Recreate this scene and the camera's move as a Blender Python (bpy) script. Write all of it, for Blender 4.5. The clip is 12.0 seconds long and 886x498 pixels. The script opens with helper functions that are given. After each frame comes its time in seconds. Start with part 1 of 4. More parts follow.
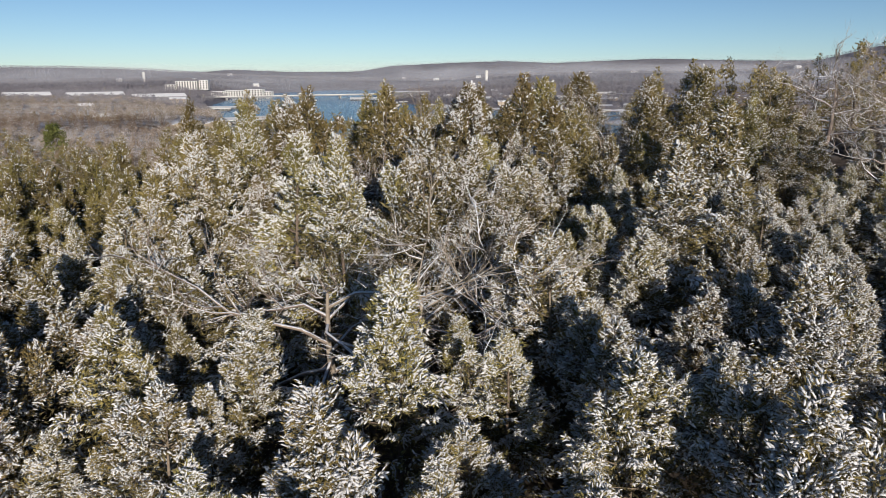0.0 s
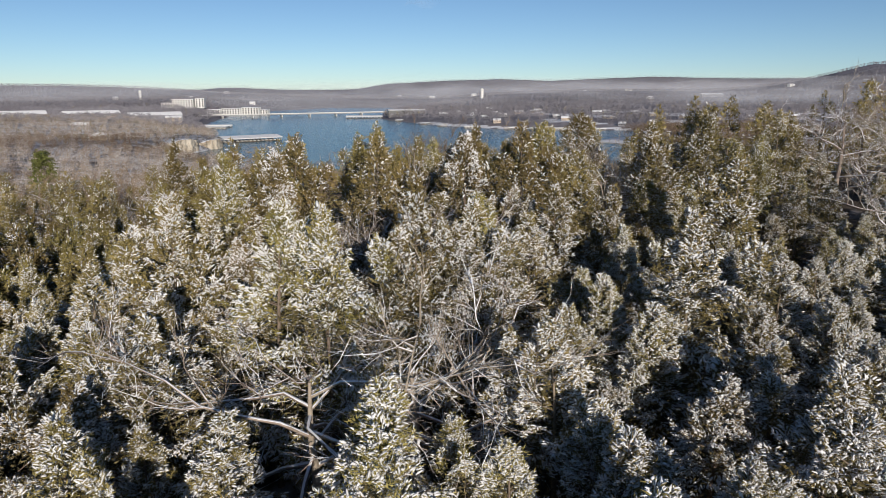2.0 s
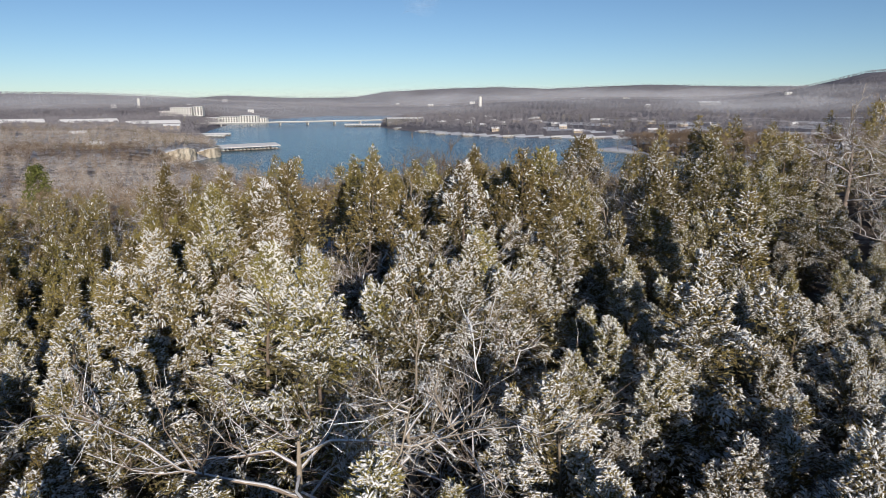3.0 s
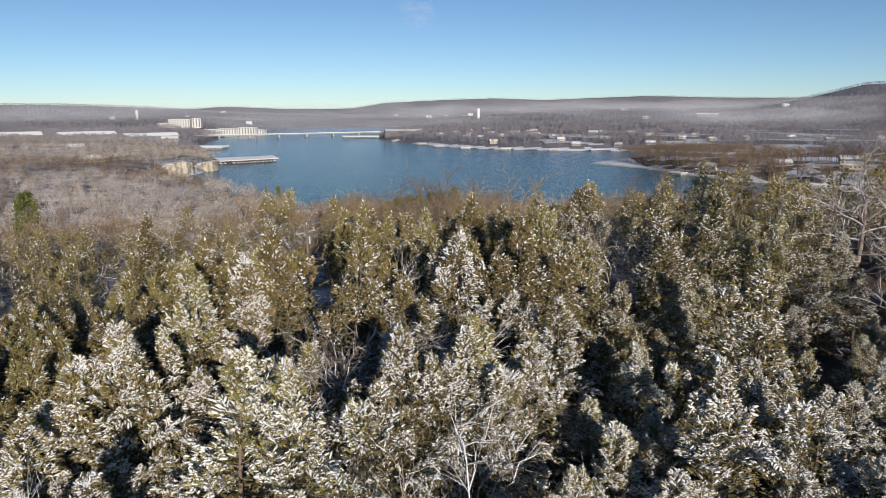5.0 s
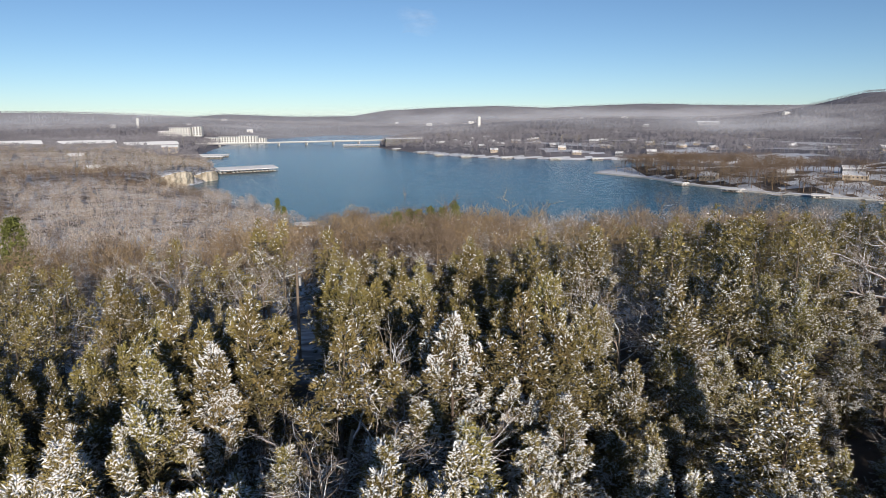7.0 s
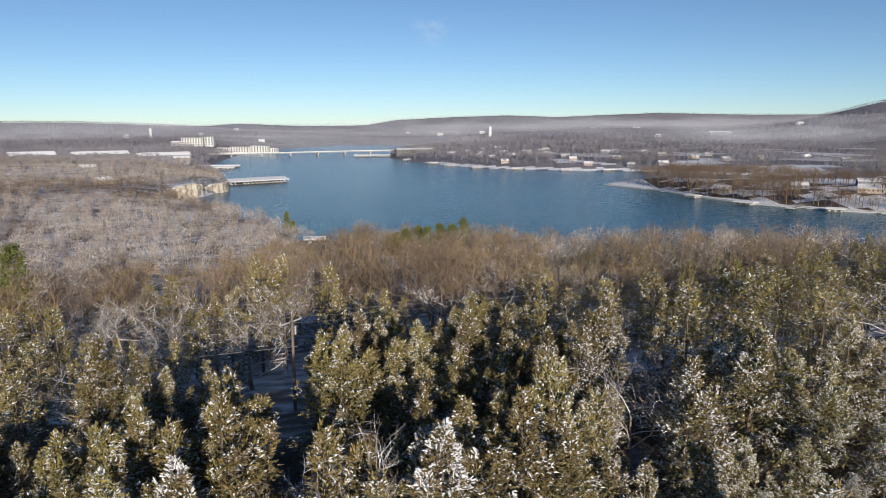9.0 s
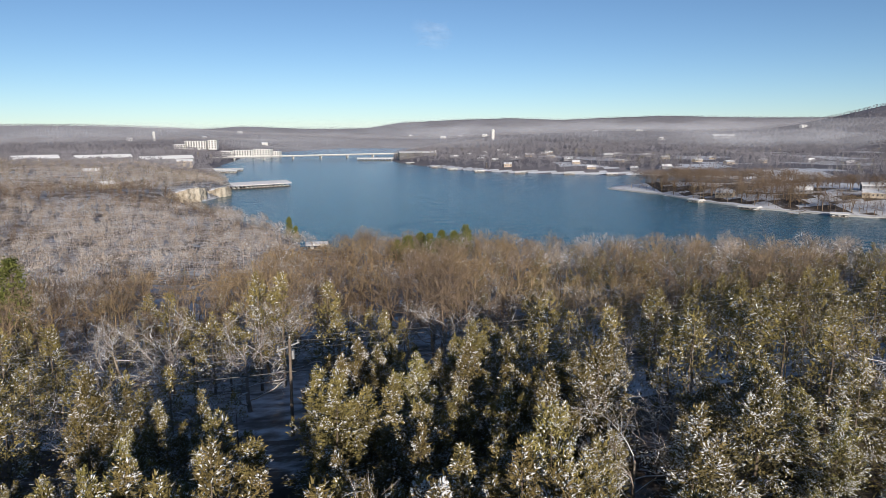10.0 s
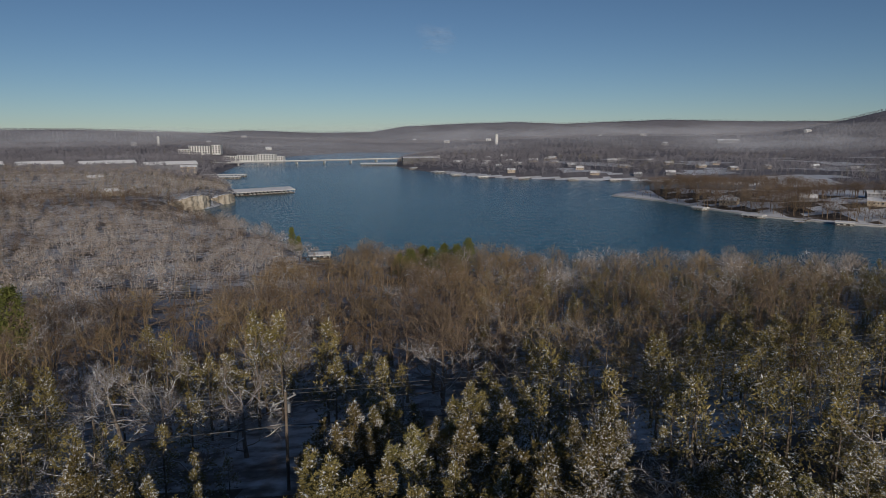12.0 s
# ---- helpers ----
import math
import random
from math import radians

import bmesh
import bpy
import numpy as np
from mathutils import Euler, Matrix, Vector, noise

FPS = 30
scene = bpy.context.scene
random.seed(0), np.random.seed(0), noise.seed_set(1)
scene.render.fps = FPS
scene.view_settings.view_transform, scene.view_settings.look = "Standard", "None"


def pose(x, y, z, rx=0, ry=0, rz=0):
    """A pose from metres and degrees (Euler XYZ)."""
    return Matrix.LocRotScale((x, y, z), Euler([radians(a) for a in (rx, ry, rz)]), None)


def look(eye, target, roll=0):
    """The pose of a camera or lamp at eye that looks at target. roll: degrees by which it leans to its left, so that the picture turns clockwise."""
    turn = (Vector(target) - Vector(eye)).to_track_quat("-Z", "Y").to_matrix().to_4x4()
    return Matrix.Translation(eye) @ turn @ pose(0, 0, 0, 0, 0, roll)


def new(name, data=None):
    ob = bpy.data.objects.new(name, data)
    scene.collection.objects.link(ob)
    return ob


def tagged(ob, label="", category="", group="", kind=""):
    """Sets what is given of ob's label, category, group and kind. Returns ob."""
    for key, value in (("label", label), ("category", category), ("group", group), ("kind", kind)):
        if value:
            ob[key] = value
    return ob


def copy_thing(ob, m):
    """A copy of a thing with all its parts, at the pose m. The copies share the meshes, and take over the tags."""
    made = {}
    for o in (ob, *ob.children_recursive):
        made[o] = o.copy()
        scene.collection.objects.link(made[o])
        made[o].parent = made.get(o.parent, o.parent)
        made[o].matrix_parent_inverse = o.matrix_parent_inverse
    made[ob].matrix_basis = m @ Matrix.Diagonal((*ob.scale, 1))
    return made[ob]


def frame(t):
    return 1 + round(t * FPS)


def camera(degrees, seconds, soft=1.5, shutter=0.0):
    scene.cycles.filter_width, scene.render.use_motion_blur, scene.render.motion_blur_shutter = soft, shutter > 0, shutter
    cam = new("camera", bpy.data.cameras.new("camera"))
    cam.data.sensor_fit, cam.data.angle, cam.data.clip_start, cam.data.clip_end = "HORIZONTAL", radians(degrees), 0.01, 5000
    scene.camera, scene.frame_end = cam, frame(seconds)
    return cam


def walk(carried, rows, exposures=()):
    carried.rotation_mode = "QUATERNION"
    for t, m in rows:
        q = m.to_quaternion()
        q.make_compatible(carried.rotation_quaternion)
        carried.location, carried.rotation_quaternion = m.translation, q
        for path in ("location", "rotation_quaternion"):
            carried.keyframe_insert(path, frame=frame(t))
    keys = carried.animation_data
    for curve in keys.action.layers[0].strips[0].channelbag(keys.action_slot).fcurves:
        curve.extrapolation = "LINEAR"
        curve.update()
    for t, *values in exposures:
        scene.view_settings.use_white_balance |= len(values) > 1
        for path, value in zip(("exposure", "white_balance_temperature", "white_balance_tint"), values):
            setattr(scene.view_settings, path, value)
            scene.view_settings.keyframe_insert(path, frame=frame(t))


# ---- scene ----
cam = camera(63.86, 12.0, soft=0.7)
PATH = [
    (0.0, pose(-0.314, 14.952, 59.646, 75.889, 0, -0.171)),
    (0.5, pose(-0.250, 15.699, 60.114, 76.211, 0, -0.257)),
    (1.0, pose(-0.223, 16.336, 60.510, 76.532, 0, -0.335)),
    (1.5, pose(-0.239, 16.996, 60.921, 76.874, 0, -0.418)),
    (2.0, pose(-0.218, 17.714, 61.343, 77.228, 0, -0.506)),
    (2.5, pose(-0.210, 18.480, 61.784, 77.533, 0, -0.581)),
    (3.0, pose(-0.183, 19.424, 62.340, 77.823, 0, -0.635)),
    (3.5, pose(-0.116, 20.166, 62.878, 78.088, 0, -0.658)),
    (5.5, pose(0.252, 23.416, 65.704, 78.768, 0, -0.787)),
    (6.0, pose(0.412, 24.441, 66.324, 78.865, 0, -0.717)),
    (6.5, pose(0.491, 25.509, 66.965, 79.023, 0, -0.709)),
    (7.0, pose(0.534, 26.587, 67.623, 79.210, 0, -0.712)),
    (9.0, pose(1.382, 30.306, 70.555, 79.906, 0, 0.182)),
    (9.5, pose(1.503, 31.046, 71.377, 80.007, 0, 0.312)),
    (10.0, pose(1.623, 31.703, 72.225, 80.101, 0, 0.421)),
    (10.5, pose(1.772, 32.387, 73.263, 80.206, 0, 0.499)),
    (11.0, pose(1.894, 32.875, 74.228, 80.265, 0, 0.573)),
    (11.5, pose(1.972, 33.206, 75.243, 80.314, 0, 0.642)),
    (12.0, pose(2.057, 33.543, 76.296, 80.353, 0, 0.721)),
]
walk(cam, PATH, exposures=((0.0, 0.06, 5950, 10), (3.5, 0.13, 5950, 10), (7.0, 0.26, 5950, 10), (11.2, 0.27, 5950, 10), (11.5, -0.04, 5950, 10), (12.0, -0.78, 5950, 10)))

# ---- light ----
SUN_EL, SUN_AZ = 14.0, 166.0          # degrees; azimuth from +y, clockwise
to_sun = Vector((math.sin(radians(SUN_AZ)) * math.cos(radians(SUN_EL)),
                 math.cos(radians(SUN_AZ)) * math.cos(radians(SUN_EL)), math.sin(radians(SUN_EL))))
world = bpy.data.worlds.new("sky")
scene.world = world
world.use_nodes = True
wn, wl = world.node_tree.nodes, world.node_tree.links
sky = wn.new("ShaderNodeTexSky")
sky.sky_type, sky.sun_disc = "NISHITA", False
sky.sun_elevation, sky.sun_rotation = radians(SUN_EL), radians(SUN_AZ)
sky.air_density, sky.dust_density, sky.ozone_density = 0.60, 0.04, 2.0
tint = wn.new("ShaderNodeMix")
tint.data_type, tint.blend_type = "RGBA", "MULTIPLY"
tint.inputs[0].default_value, tint.inputs[7].default_value = 1.0, (0.98, 0.995, 0.975, 1)
wl.new(sky.outputs[0], tint.inputs[6])
wl.new(tint.outputs[2], wn["Background"].inputs[0])
wn["Background"].inputs[1].default_value = 0.077
sun = new("sun", bpy.data.lights.new("sun", "SUN"))
sun.data.energy, sun.data.angle, sun.data.color = 4.7, radians(0.6), (1.0, 0.86, 0.70)
sun.matrix_world = look((0, 0, 300), Vector((0, 0, 300)) - to_sun)


# ---- materials ----
def material(name, colors, scale=1.0, rough=0.9, bump=0.0, island=0.0, per_object=0.0, metal=0.0, snow=0.0, spec=0.3):
    """colors: stops of a ramp over two scales of noise. island / per_object: brightness spread. snow: share lying on upward faces."""
    m = bpy.data.materials.new(name)
    m.use_nodes = True
    n, l = m.node_tree.nodes, m.node_tree.links
    b = n["Principled BSDF"]
    b.inputs["Roughness"].default_value, b.inputs["Metallic"].default_value = rough, metal
    b.inputs["Specular IOR Level"].default_value = spec
    co = n.new("ShaderNodeNewGeometry")
    fine, wide = n.new("ShaderNodeTexNoise"), n.new("ShaderNodeTexNoise")
    for q, s in ((fine, scale), (wide, scale * 0.13)):
        q.inputs["Scale"].default_value, q.inputs["Detail"].default_value = s, 5.0
        l.new(co.outputs["Position"], q.inputs["Vector"])
    mix = n.new("ShaderNodeMath")
    mix.operation = "ADD"
    l.new(fine.outputs["Fac"], mix.inputs[0]), l.new(wide.outputs["Fac"], mix.inputs[1])
    half = n.new("ShaderNodeMath")
    half.operation, half.inputs[1].default_value = "MULTIPLY", 0.5
    l.new(mix.outputs[0], half.inputs[0])
    ramp = n.new("ShaderNodeValToRGB")
    while len(ramp.color_ramp.elements) < len(colors):
        ramp.color_ramp.elements.new(0.5)
    for i, c in enumerate(colors):
        e = ramp.color_ramp.elements[i]
        e.position, e.color = 0.34 + 0.32 * i / max(1, len(colors) - 1), (*c, 1)
    l.new(half.outputs[0], ramp.inputs[0])
    out = ramp.outputs[0]
    for amount, source in ((island, co.outputs["Random Per Island"]), (per_object, None)):
        if amount:
            source = source or n.new("ShaderNodeObjectInfo").outputs["Random"]
            hsv, mr = n.new("ShaderNodeHueSaturation"), n.new("ShaderNodeMapRange")
            mr.inputs["To Min"].default_value, mr.inputs["To Max"].default_value = 1 - amount, 1 + amount
            l.new(source, mr.inputs[0]), l.new(mr.outputs[0], hsv.inputs["Value"]), l.new(out, hsv.inputs["Color"])
            if source != co.outputs["Random Per Island"]:
                hue = n.new("ShaderNodeMapRange")
                hue.inputs["To Min"].default_value, hue.inputs["To Max"].default_value = 0.5 - 0.018, 0.5 + 0.012
                l.new(source, hue.inputs[0]), l.new(hue.outputs[0], hsv.inputs["Hue"])
            out = hsv.outputs[0]
    if snow:
        sep, gate, add = n.new("ShaderNodeSeparateXYZ"), n.new("ShaderNodeMapRange"), n.new("ShaderNodeMath")
        l.new(co.outputs["Normal"], sep.inputs[0])
        add.operation = "ADD"
        l.new(sep.outputs[2], add.inputs[0]), l.new(fine.outputs["Fac"], add.inputs[1])
        gate.inputs["From Min"].default_value, gate.inputs["From Max"].default_value = 1.45 - snow, 1.6 - snow
        l.new(add.outputs[0], gate.inputs[0])
        mx = n.new("ShaderNodeMix")
        mx.data_type = "RGBA"
        l.new(gate.outputs[0], mx.inputs[0]), l.new(out, mx.inputs[6])
        mx.inputs[7].default_value = (0.80, 0.81, 0.84, 1)
        out = mx.outputs[2]
    l.new(out, b.inputs["Base Color"])
    if bump:
        bp = n.new("ShaderNodeBump")
        bp.inputs["Strength"].default_value, bp.inputs["Distance"].default_value = bump, 0.3 / scale
        l.new(fine.outputs["Fac"], bp.inputs["Height"]), l.new(bp.outputs[0], b.inputs["Normal"])
    return m


M_CEDAR = material("cedar_foliage", [(0.12, 0.10, 0.032), (0.215, 0.177, 0.06), (0.33, 0.265, 0.10)], 1.2, 0.85, island=0.35, per_object=0.3, snow=0.09)
# old inner needles: brown, and darkened so the crown's inside reads as shaded
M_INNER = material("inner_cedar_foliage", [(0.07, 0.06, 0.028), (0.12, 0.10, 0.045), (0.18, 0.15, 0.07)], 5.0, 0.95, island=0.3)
M_PINE = material("pine_needles", [(0.07, 0.085, 0.02), (0.12, 0.13, 0.032), (0.17, 0.17, 0.05)], 1.2, 0.85, island=0.3)
M_SNOW = material("snow", [(0.72, 0.73, 0.75), (0.80, 0.80, 0.81), (0.85, 0.85, 0.85)], 2.0, 0.8, island=0.1, spec=0.1)
M_CRUST = material("settled_snow", [(0.62, 0.62, 0.63), (0.72, 0.72, 0.73), (0.80, 0.80, 0.81)], 1.5, 0.9, island=0.15, spec=0.05)
M_BARK = material("bark", [(0.10, 0.075, 0.055), (0.17, 0.135, 0.10), (0.25, 0.20, 0.155)], 6.0, 0.95, 0.4, per_object=0.2)
M_BARE = material("bare_branches", [(0.20, 0.16, 0.125), (0.30, 0.25, 0.20), (0.42, 0.37, 0.31)], 3.0, 0.95, island=0.3, per_object=0.15, snow=0.54)
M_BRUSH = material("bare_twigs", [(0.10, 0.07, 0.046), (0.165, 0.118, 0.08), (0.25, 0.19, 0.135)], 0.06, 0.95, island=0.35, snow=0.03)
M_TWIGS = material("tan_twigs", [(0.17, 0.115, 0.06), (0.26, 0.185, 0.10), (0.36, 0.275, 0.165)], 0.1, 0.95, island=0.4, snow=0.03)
M_FROST = material("frosted_twigs", [(0.20, 0.155, 0.115), (0.32, 0.26, 0.205), (0.47, 0.41, 0.35)], 0.06, 0.95, island=0.45, snow=0.36)
# twig colour with distance haze put in: flat, pale blue-grey
M_HAZED_WOOD = material("hazed_far_woods", [(0.145, 0.137, 0.15), (0.21, 0.20, 0.22), (0.295, 0.285, 0.31)], 0.02, 0.95, island=0.18)
M_ROCK = material("limestone", [(0.24, 0.19, 0.13), (0.50, 0.43, 0.33), (0.62, 0.56, 0.46)], 0.35, 0.9, 0.8, snow=0.15)
M_WHITE = material("white_wall", [(0.58, 0.57, 0.54), (0.68, 0.67, 0.64)], 0.3, 0.7)
M_TAN = material("tan_siding", [(0.42, 0.35, 0.26), (0.52, 0.44, 0.34)], 0.5, 0.8)
M_GREYWALL = material("grey_siding", [(0.22, 0.22, 0.23), (0.32, 0.32, 0.33)], 0.5, 0.8)
M_DARK = material("dark_opening", [(0.02, 0.022, 0.026), (0.04, 0.042, 0.046)], 0.5, 0.4, spec=0.5)
M_WOOD = material("weathered_wood", [(0.14, 0.11, 0.085), (0.24, 0.195, 0.15)], 5.0, 0.9, 0.3)
M_CONCRETE = material("concrete", [(0.38, 0.37, 0.35), (0.52, 0.51, 0.49)], 0.8, 0.85, 0.2)
M_METAL = material("galvanised_metal", [(0.35, 0.36, 0.37), (0.48, 0.49, 0.5)], 3.0, 0.45, metal=0.8)
M_WIRE = material("wire", [(0.10, 0.10, 0.10), (0.16, 0.16, 0.16)], 3.0, 0.6)
M_FLOOR = material("forest_floor", [(0.045, 0.034, 0.026), (0.075, 0.058, 0.045), (0.12, 0.10, 0.085), (0.42, 0.42, 0.45)], 0.5, 0.95, 0.4)


M_SNOWFLOOR = material("snowy_forest_floor", [(0.07, 0.055, 0.045), (0.22, 0.2, 0.19), (0.6, 0.61, 0.64), (0.78, 0.79, 0.82)], 0.35, 0.95, 0.4)
# hillside ground, greyed the same way to carry the haze of distance
M_HAZED_GROUND = material("hazed_far_hillside", [(0.15, 0.137, 0.145), (0.215, 0.20, 0.215), (0.30, 0.285, 0.305)], 0.03, 0.95)
M_LAWN = material("snowy_ground", [(0.45, 0.44, 0.42), (0.74, 0.75, 0.78), (0.82, 0.83, 0.86)], 0.12, 0.8, 0.2)


def water_material():
    m = bpy.data.materials.new("lake_water")
    m.use_nodes = True
    n, l = m.node_tree.nodes, m.node_tree.links
    b = n["Principled BSDF"]
    b.inputs["Base Color"].default_value = (0.005, 0.105, 0.155, 1)
    b.inputs["Roughness"].default_value, b.inputs["IOR"].default_value = 0.14, 1.33
    geo = n.new("ShaderNodeNewGeometry")
    prev = None
    for s, d in ((0.9, 0.30), (0.11, 1.2)):
        t, bp = n.new("ShaderNodeTexNoise"), n.new("ShaderNodeBump")
        t.inputs["Scale"].default_value, t.inputs["Detail"].default_value = s, 4.0
        l.new(geo.outputs["Position"], t.inputs["Vector"])
        bp.inputs["Strength"].default_value, bp.inputs["Distance"].default_value = 1.0, d
        l.new(t.outputs["Fac"], bp.inputs["Height"])
        if prev:
            l.new(prev.outputs[0], bp.inputs["Normal"])
        prev = bp
    l.new(prev.outputs[0], b.inputs["Normal"])
    return m


M_WATER = water_material()


# ---- mesh helpers ----
def mesh_of(name, verts, tris, mats, index=None):
    v, f = np.asarray(verts, np.float32), np.asarray(tris, np.int32)
    me = bpy.data.meshes.new(name)
    me.vertices.add(len(v)), me.loops.add(len(f) * 3), me.polygons.add(len(f))
    me.vertices.foreach_set("co", v.ravel())
    me.loops.foreach_set("vertex_index", f.ravel())
    me.polygons.foreach_set("loop_start", np.arange(0, len(f) * 3, 3, dtype=np.int32))
    for m in mats if isinstance(mats, (list, tuple)) else [mats]:
        me.materials.append(m)
    if index is not None:
        me.polygons.foreach_set("material_index", np.asarray(index, np.int32))
    me.update(calc_edges=True)
    return me


def part(name, me, mat, parent, label=""):
    """Links a mesh or bmesh as one object under a thing."""
    if isinstance(me, bmesh.types.BMesh):
        bm, me = me, bpy.data.meshes.new(name)
        bm.to_mesh(me), bm.free()
        me.materials.append(mat)
    ob = new(name, me)
    ob.parent = parent
    return tagged(ob, label)


def thing(name, m, label, category, group=""):
    ob = new(name)
    ob.matrix_world = m
    ob.empty_display_size = 0.5
    return tagged(ob, label, category, group)


def box(bm, x0, y0, z0, x1, y1, z1, bevel=0.0):
    r = bmesh.ops.create_cube(bm, size=1.0, matrix=Matrix.Translation(((x0 + x1) / 2, (y0 + y1) / 2, (z0 + z1) / 2)) @
                              Matrix.Diagonal((x1 - x0, y1 - y0, z1 - z0, 1)))
    if bevel:
        bmesh.ops.bevel(bm, geom=list({e for v in r["verts"] for e in v.link_edges}), offset=bevel, segments=1, affect="EDGES")
    return bm


def boxes(*rows, bevel=0.0):
    bm = bmesh.new()
    for r in rows:
        box(bm, *r, bevel=bevel)
    return bm


def tube(bm, a, b, r0, r1, sides=8):
    a, b = Vector(a), Vector(b)
    m = Matrix.Translation((a + b) / 2) @ (b - a).to_track_quat("Z", "Y").to_matrix().to_4x4()
    bmesh.ops.create_cone(bm, cap_ends=True, segments=sides, radius1=r0, radius2=r1, depth=(b - a).length, matrix=m)
    return bm


def gable(bm, x0, y0, x1, y1, z0, z1, over=0.4, thick=0.25):
    """A pitched roof slab, ridge along x."""
    ym = (y0 + y1) / 2
    pts = [(y0 - over, z0 - 0.1), (ym, z1), (y1 + over, z0 - 0.1), (y1 + over, z0 + thick - 0.1), (ym, z1 + thick), (y0 - over, z0 + thick - 0.1)]
    ends = [[bm.verts.new((x, y, z)) for y, z in pts] for x in (x0 - over, x1 + over)]
    for i in range(6):
        j = (i + 1) % 6
        bm.faces.new((ends[0][i], ends[0][j], ends[1][j], ends[1][i]))
    for e, rev in ((ends[0], True), (ends[1], False)):
        for q in ((0, 1, 4, 5), (1, 2, 3, 4)):
            f = [e[k] for k in q]
            bm.faces.new(f[::-1] if rev else f)
    bmesh.ops.recalc_face_normals(bm, faces=bm.faces)
    return bm


# ---- the land ----
NEAR_SHORE = [(-249, 688), (-215, 640), (-180, 595), (-140, 545), (-108, 500), (-92, 462), (-80, 436), (-60, 408), (-30, 392), (20, 376),
              (80, 348), (130, 322), (180, 304), (240, 294), (330, 292), (450, 300), (600, 330), (760, 420), (640, 470), (520, 520), (450, 545),
              (381, 566), (351, 582), (321, 600), (273, 648), (244, 710), (222, 786), (182, 850)]
FAR_SHORE = [(200, 884), (260, 905), (400, 885), (500, 880), (470, 935), (400, 1000), (330, 1052), (265, 1081), (183, 1094), (117, 1119),
             (57, 1146), (13, 1205), (-27, 1270), (-100, 1440), (-114, 1494), (-128, 1740), (-110, 1900), (-60, 2150), (-120, 2330), (-330, 2330),
             (-440, 2000), (-480, 1850), (-500, 1650), (-450, 1590), (-430, 1450), (-384, 1189), (-339, 1079), (-259, 895), (-249, 840),
             (-228, 775), (-233, 735), (-238, 703)]
LAKE = np.array(NEAR_SHORE + FAR_SHORE, float)


def shore_distance(x, y):
    """Metres from the lake's edge; negative on the water."""
    x, y = np.asarray(x, float), np.asarray(y, float)
    best, inside = np.full(x.shape, 1e9), np.zeros(x.shape, bool)
    for (ax, ay), (bx, by) in zip(LAKE, np.roll(LAKE, -1, 0)):
        dx, dy = bx - ax, by - ay
        k = np.clip(((x - ax) * dx + (y - ay) * dy) / (dx * dx + dy * dy), 0, 1)
        best = np.minimum(best, np.hypot(x - ax - k * dx, y - ay - k * dy))
        if dy:
            inside ^= ((ay > y) != (by > y)) & (x < ax + (y - ay) * dx / dy)
    return np.where(inside, -best, best)


def waves(x, y, size, seed=0.0):
    """Cheap smooth unevenness, about -1 to 1."""
    a, b = x / size + seed, y / size - seed * 0.7
    return (np.sin(a * 1.7 + 1.3 * np.sin(b * 1.1)) + np.sin(b * 2.1 + 1.7 * np.sin(a * 0.9 + 2)) + 0.5 * np.sin(a * 4.3 + b * 3.7)) / 2.5


def hill(x, y, cx, cy, rx, ry, h):
    return h * np.exp(-((x - cx) / rx) ** 2 - ((y - cy) / ry) ** 2)


def land(x, y):
    x, y = np.asarray(x, float), np.asarray(y, float)
    sd = shore_distance(x, y)
    near = np.interp(y, [-300, 0, 30, 55, 80, 94, 120, 145, 200, 260, 320, 360, 480, 700], [38, 41.5, 43.7, 46, 48, 45, 40, 36, 28, 20.5, 14.5, 11, 8, 7])
    near += 0.07 * np.clip(x, -60, 160) * np.clip((400 - y) / 300, 0, 1) + 0.5 * waves(x, y, 22)
    near += hill(x, y, 46, 78, 26, 28, 4.0) - 5 * np.clip((-x - 40) / 60, 0, 1) * np.clip((y - 160) / 80, 0, 1)
    far = 9 + 0.012 * np.clip(sd, 0, 900)
    far += hill(x, y, -1500, 2700, 850, 420, 50) + hill(x, y, -700, 1950, 420, 260, 18) + hill(x, y, -480, 1000, 330, 330, 6)
    far += hill(x, y, 520, 2350, 560, 420, 34) + hill(x, y, 150, 2150, 200, 200, 8) + hill(x, y, 1520, 2080, 430, 400, 150) + hill(x, y, 2600, 1500, 700, 700, 80)
    ridge = np.interp(x, [-4500, -2500, -1500, -1300, -800, -490, -290, -90, 360, 675, 1300, 1880, 3000, 4500],
                      [70, 60, 46, 60, 46, 52, 84, 96, 112, 102, 126, 116, 120, 120])
    far += np.clip(ridge - 18, 0, 200) * np.exp(-((y - 4500) / 500.0) ** 2)
    far += 2.0 * waves(x, y, 120, 3.0)
    w = np.clip((y - 430) / 200, 0, 1)
    field = near * (1 - w) + far * w
    steep = 0.15 + 0.35 * np.clip((480 - y) / 80, 0, 1) + 1.2 * np.exp(-((x + 262) / 45) ** 2 - ((y - 735) / 60) ** 2)
    out = np.minimum(field, 0.7 + steep * np.maximum(sd, 0))
    flat = np.exp(-((x - 330) / 170) ** 2 - ((y - 740) / 170) ** 2)      # the low wooded point
    out = np.minimum(out, 1.4 + 0.05 * np.maximum(sd, 0) + 60 * (1 - flat))
    return np.where(sd < 0, np.maximum(-6, 0.25 * sd - 0.4), out)


def spread(lo, hi, n, focus, power=2.2):
    """Grid lines crowded round focus."""
    u = np.linspace(-1, 1, n)
    s = np.sign(u) * np.abs(u) ** power
    return np.where(s < 0, focus + s * (focus - lo), focus + s * (hi - focus))


